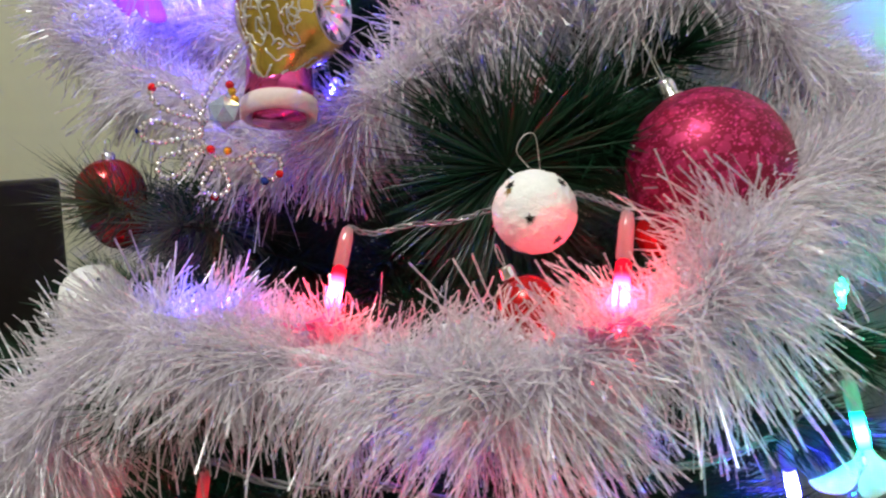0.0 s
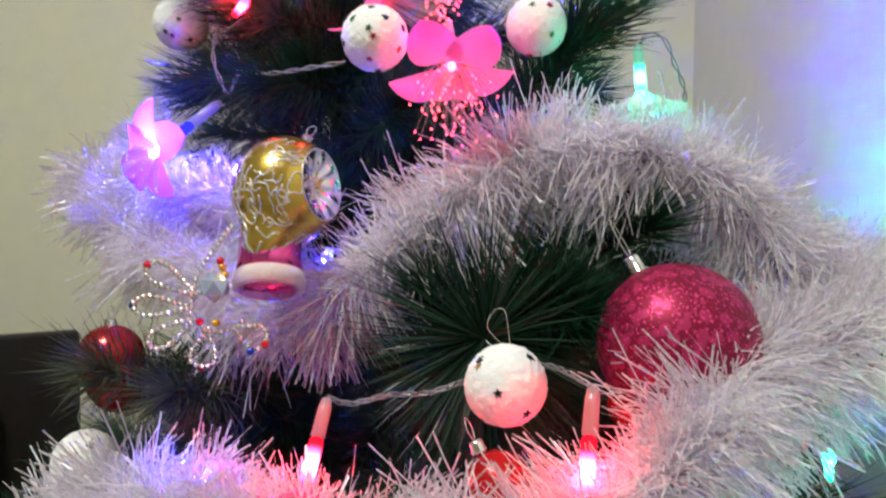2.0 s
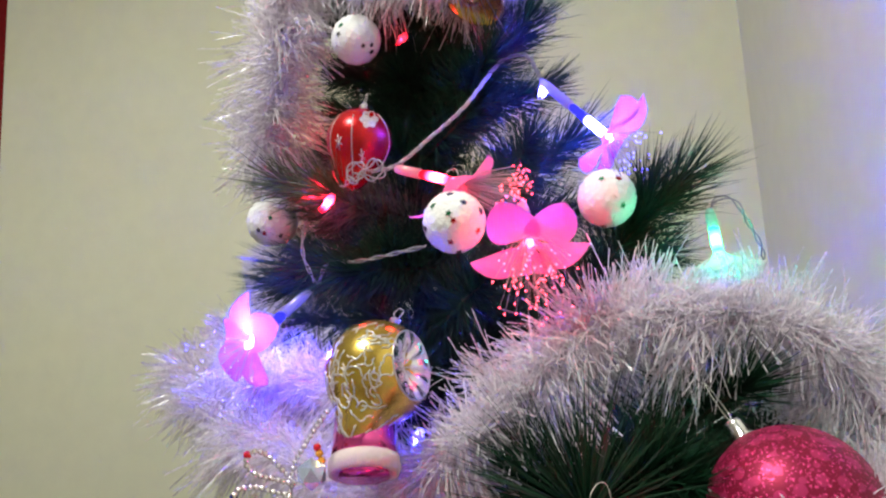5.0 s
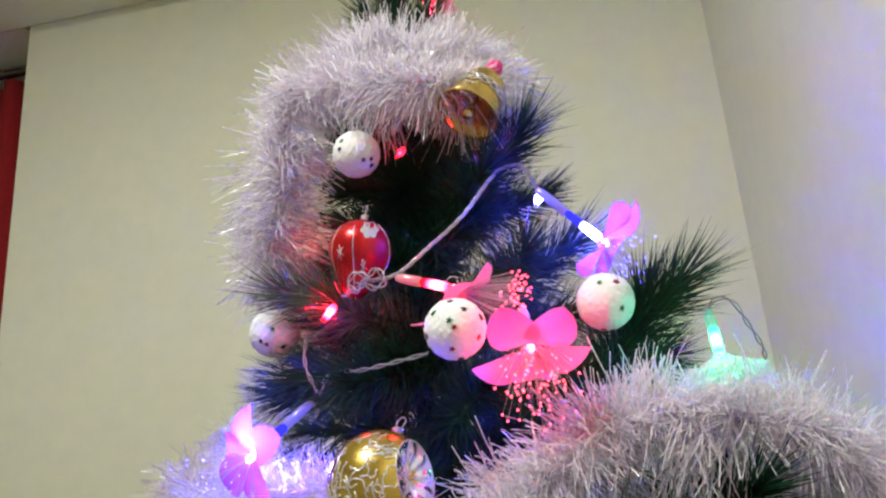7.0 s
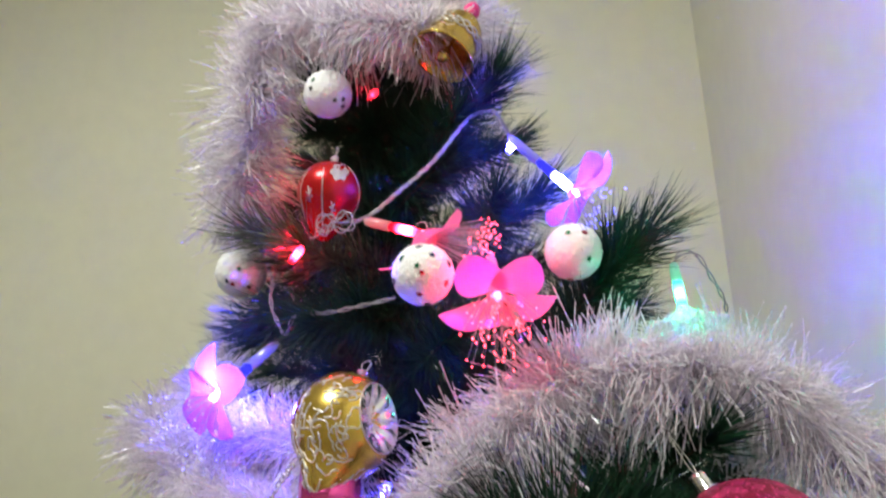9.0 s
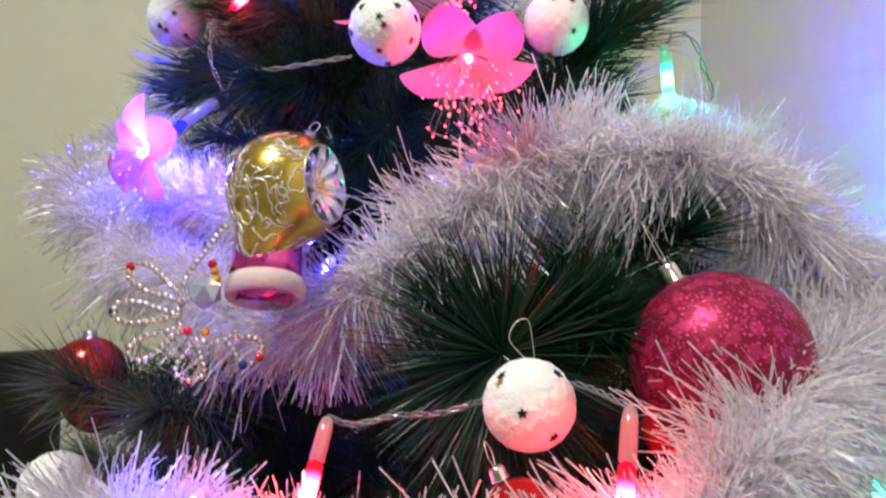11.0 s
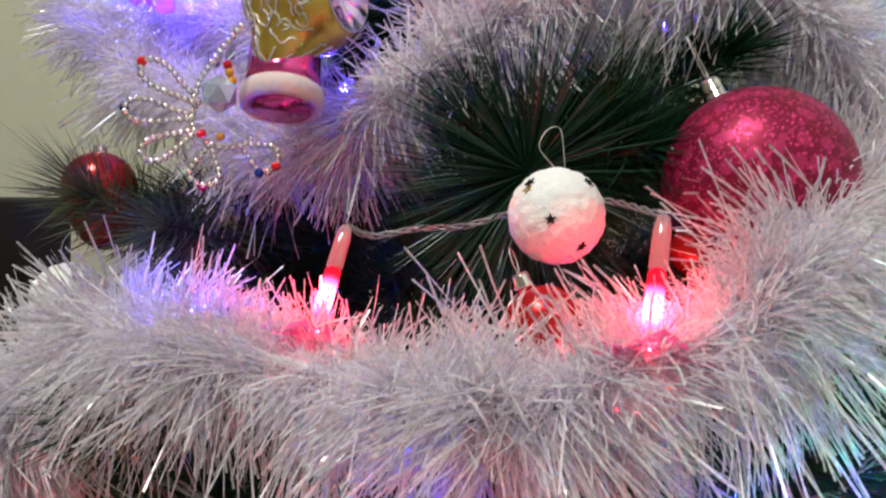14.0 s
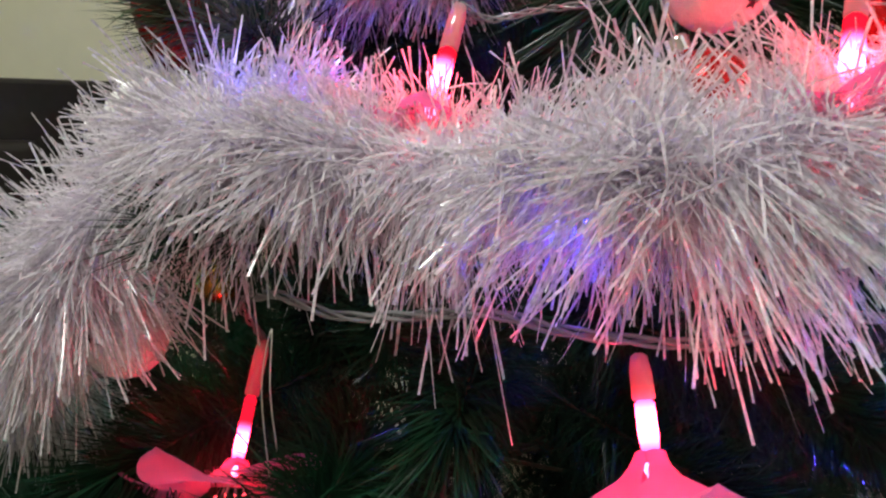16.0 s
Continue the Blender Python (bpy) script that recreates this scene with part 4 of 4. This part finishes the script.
def flower_light(base, centre, colour, petal, label, fibres=26, spread=0.9, reach=0.036, petals=5, droop=0.25, spin=0.0, bare=False, diode=0.0030, size=1.0, shortest=0.45, face=None):
    base, centre = Vector(base), Vector(centre)
    way = centre - base
    ln = way.length
    f = thing("fairy_light" if bare else "flower_light", aim(centre, way) @ pose(0, 0, 0, 0, 0, spin), label, "fairy light", "flower lights on the string")
    part("tube", lathe([(0.0014, -ln), (0.0026, -ln + 0.001), (0.0034, -ln + 0.006), (0.0036, -ln * 0.52), (0.0030, -ln * 0.52 + 0.0005)], 20), TUBE, f, "clear plastic tube")
    part("diode", lathe([(0.0008, -ln * 0.92), (min(diode, 0.0022), -ln * 0.92 + 0.002), (min(diode, 0.0022), -ln * 0.5), (diode, -ln * 0.5 + 0.001), (diode, -0.003), (diode * 0.8, 0.002), (0.0006, 0.004)], 16), (DIM_DIODE if diode < 0.0015 else DIODE)[colour], f, "shining " + colour + " diode")
    if bare:
        return f
    turn = Matrix.Identity(4)
    if face:
        turn = Vector((0, 0, 1)).rotation_difference(f.matrix_basis.to_3x3().inverted() @ Vector(face).normalized()).to_matrix().to_4x4()
    for k in range(petals):
        p = part("petal", petal, PETAL, f)
        p.matrix_basis = turn @ pose(0, 0, 0.0005, 0, 0, 360 * k / petals + rng.uniform(-12, 12)) @ pose(0, 0, 0, rng.uniform(-9, 9), rng.uniform(-10, 10), 0) @ Matrix.Scale(size, 4)
    part("heart", lathe([(0.0008, 0.0035), (0.0024, 0.0042), (0.0027, 0.006), (0.0018, 0.008), (0.0005, 0.0087)], 14), HEART[colour], f, "glowing heart of the flower")
    bm, ends = bmesh.new(), bmesh.new()
    down = f.matrix_basis.to_3x3().inverted() @ Vector((0, 0, -1))
    for k in range(fibres):
        a, s = rng.uniform(0, 6.283), spread * math.sqrt(rng.random())
        d = Vector((math.cos(a) * math.sin(s), math.sin(a) * math.sin(s), math.cos(s)))
        r_ = reach * rng.uniform(shortest, 1.0)
        e = d * r_ + down * droop * r_
        tube([Vector((0, 0, 0.002)), d * r_ * 0.5 + down * droop * r_ * 0.2, e], 0.00016, 3, bm)
        bmesh.ops.create_icosphere(ends, subdivisions=1, radius=0.00062, matrix=Matrix.Translation(e))
    tagged(part("fibre_spray", bm, FIBRE, f, "fine clear optic fibres"), kind="stuff")
    tagged(part("fibre_glow", ends, SPARK[colour], f, "glowing fibre tips"), kind="stuff")
    return f


PINK_RED = "pink silk flower light glowing red with optic fibres"
flower_light((0.022, 0.510, 1.506), (0.026, 0.484, 1.479), "red", OPEN, PINK_RED, 84, 1.05, 0.036, droop=0.5, spin=54, size=1.0, face=(0.12, -0.46, -0.88))
flower_light((-0.066, 0.534, 1.545), (-0.028, 0.522, 1.530), "red", OPEN, "pink silk flower light seen from its side, glowing red", 80, 0.36, 0.058, 5, 0.0, spin=35, size=0.92, shortest=0.85, face=(0.54, 0.22, -0.84))
flower_light((-0.145, 0.575, 1.470), (-0.175, 0.543, 1.434), "blue", OPEN, "pink silk flower light glowing blue on the outer branch", 30, 0.9, 0.05, spin=10, diode=0.0036, size=0.9, face=(-0.45, -0.85, -0.1))
flower_light((0.037, 0.580, 1.614), (0.078, 0.570, 1.566), "blue", OPEN, "pink silk flower light glowing blue beside a foam ball", 40, 0.8, 0.046, droop=0.1, size=1.0)
flower_light((0.142, 0.558, 1.502), (0.143, 0.548, 1.472), "green", PALE_OPEN, "pale flower light glowing green above the tinsel", 26, 0.9, 0.03)
flower_light((-0.0305, 0.420, 1.297), (-0.035, 0.397, 1.262), "red", HALF_OPEN, "pink flower light glowing red, half sunk in tinsel", 16, 0.6, 0.03, size=0.75, diode=0.0035)
flower_light((0.0995, 0.385, 1.3137), (0.0945, 0.362, 1.274), "red", HALF_OPEN, "pink flower light glowing red beneath the large bauble", 16, 0.6, 0.03, size=0.75, diode=0.0035)
flower_light((-0.128, 0.470, 1.136), (-0.128, 0.436, 1.088), "red", OPEN, "pink flower light glowing red among low branches", 16, 0.6, 0.03, 5, spin=30, size=1.4)
flower_light((0.040, 0.345, 1.190), (0.045, 0.332, 1.165), "red", HALF_OPEN, "pink flower light hanging under the tinsel, petals spread", 16, 0.6, 0.03, 5, spin=20, size=1.35)
flower_light((0.209, 0.400, 1.235), (0.217, 0.390, 1.203), "green", PALE_OPEN, "pale flower light glowing green on a low branch", 16)
flower_light((0.190, 0.420, 1.195), (0.199, 0.415, 1.160), "blue", HALF_OPEN, "pink flower light glowing blue on a low branch", 16)
flower_light((-0.062, 0.700, 1.855), (-0.052, 0.705, 1.880), "red", HALF_OPEN, "pink flower light glowing red behind the treetop ornament", 16, size=0.7)
flower_light((0.125, 0.790, 1.470), (0.160, 0.790, 1.445), "blue", HALF_OPEN, "pink flower light glowing blue towards the side wall", 16)
# bare bulbs; several in the garlands are unseen, added to tint the tinsel
for at, colour, thick in (((-0.128, 0.560, 1.528), "red", 0.0024), ((0.036, 0.580, 1.603), "blue", 0.0022), ((-0.078, 0.612, 1.674), "red", 0.0012), ((0.015, 0.355, 1.228), "blue", 0.0036),
                          ((-0.059, 0.520, 1.356), "blue", 0.0012), ((0.020, 0.500, 1.378), "blue", 0.0028), ((-0.150, 0.650, 1.610), "red", 0.0022),
                          ((0.255, 0.700, 1.400), "green", 0.0042), ((0.215, 0.740, 1.438), "blue", 0.0024), ((0.125, 0.405, 1.262), "red", 0.0020), ((0.235, 0.470, 1.250), "green", 0.0020),
                          ((-0.095, 0.405, 1.250), "blue", 0.0034), ((-0.215, 0.470, 1.150), "green", 0.0020), ((0.075, 0.372, 1.245), "red", 0.0026)):
    flower_light(Vector(at) + Vector((0.004, 0.012, 0.012)), at, colour, None, "small " + colour + " fairy light bulb among needles and tinsel, several added for their tint", bare=True, diode=thick)


# ---- twisted cables of the light string ----
def cable(points, label, strands=3, pitch=0.030, gap=0.0010, thick=0.00065):
    pts = spline(points, 16)
    fr = frames_along(pts)
    c = thing("light_cable", pose(0, 0, 0), label, "cable", "cables of the light string")
    for k in range(strands):
        run, out = 0.0, []
        for i, (q, (tan, n, b)) in enumerate(zip(pts, fr)):
            run += (q - pts[i - 1]).length if i else 0
            a = 2 * math.pi * (run / pitch + k / strands)
            out.append(q + gap * (math.cos(a) * n + math.sin(a) * b))
        part("strand", tube(out, thick, 6), CABLE, c)


cable([(0.037, 0.583, 1.616), (0.030, 0.582, 1.633), (0.022, 0.582, 1.638), (0.006, 0.577, 1.630), (-0.020, 0.567, 1.596), (-0.045, 0.553, 1.570), (-0.066, 0.542, 1.550), (-0.084, 0.535, 1.545)], "clear twisted cable hanging between two flower lights", 3)
cable([(-0.084, 0.535, 1.545), (-0.094, 0.534, 1.552), (-0.100, 0.532, 1.545), (-0.094, 0.530, 1.537), (-0.087, 0.531, 1.545), (-0.079, 0.531, 1.552), (-0.074, 0.532, 1.542), (-0.082, 0.530, 1.538), (-0.092, 0.535, 1.545), (-0.110, 0.55, 1.540)], "loose loops of clear cable below the red drop", 2, 0.02, 0.0015, 0.0006)
cable([(-0.045, 0.525, 1.487), (-0.070, 0.533, 1.485), (-0.098, 0.545, 1.484), (-0.125, 0.56, 1.487), (-0.139, 0.575, 1.473)], "clear twisted cable along a branch", 2)
cable([(-0.139, 0.57, 1.475), (-0.150, 0.575, 1.500), (-0.152, 0.59, 1.53)], "clear cable rising to the next branch", 2)
cable([(-0.0305, 0.420, 1.297), (-0.020, 0.428, 1.2925), (0.0, 0.430, 1.297), (0.020, 0.424, 1.300), (0.037, 0.422, 1.306), (0.060, 0.428, 1.314), (0.082, 0.422, 1.3155), (0.0995, 0.385, 1.3137)], "clear twisted cable running behind a foam ball", 3, 0.026, 0.0011, 0.00055)
cable([(-0.128, 0.470, 1.136), (-0.120, 0.42, 1.170), (-0.103, 0.40, 1.180), (-0.090, 0.385, 1.186), (-0.062, 0.37, 1.185), (-0.035, 0.358, 1.191), (-0.008, 0.35, 1.197), (0.017, 0.342, 1.196), (0.040, 0.342, 1.195), (0.065, 0.345, 1.196), (0.092, 0.352, 1.205), (0.14, 0.375, 1.20), (0.190, 0.418, 1.196)], "clear twisted cable slung below the tinsel garland", 3, 0.05, 0.0014, 0.0008)
cable([(0.190, 0.418, 1.196), (0.196, 0.41, 1.212), (0.20, 0.40, 1.226), (0.209, 0.400, 1.235)], "clear cable between two low flower lights", 2)
cable([(0.143, 0.565, 1.502), (0.148, 0.562, 1.509), (0.158, 0.562, 1.508), (0.165, 0.564, 1.496), (0.18, 0.60, 1.47), (0.165, 0.70, 1.47), (0.125, 0.790, 1.470)], "clear cable looping over the green light", 2, 0.03, 0.0012, 0.0005)
hk = thing("hook_wire", pose(-0.079, 0.345, 1.145), "thin bent silver hanging thread below the garland", "ornament hook")
part("thread", tube(spline([(0.0035, 0.0, -0.002), (0.001, 0, 0.02), (0.0, 0.004, 0.040), (-0.002, 0, 0.02), (0.0008, 0.0, -0.012)], 6), 0.0003, 5), THREAD, hk)

# ---- floor tiles ----
tile = mesh_of(box(-0.198, -0.198, -0.004, 0.198, 0.198, 0.0, 0.002), "tile", FLOOR, False)
floor_ob = bpy.data.objects["floor"]
for i in range(8):
    for j in range(11):
        t_ = part("tile", tile, FLOOR, floor_ob)
        t_.location = (LEFT_X + 0.2 + 0.4 * i, FRONT_Y + 0.2 + 0.4 * j, 0)
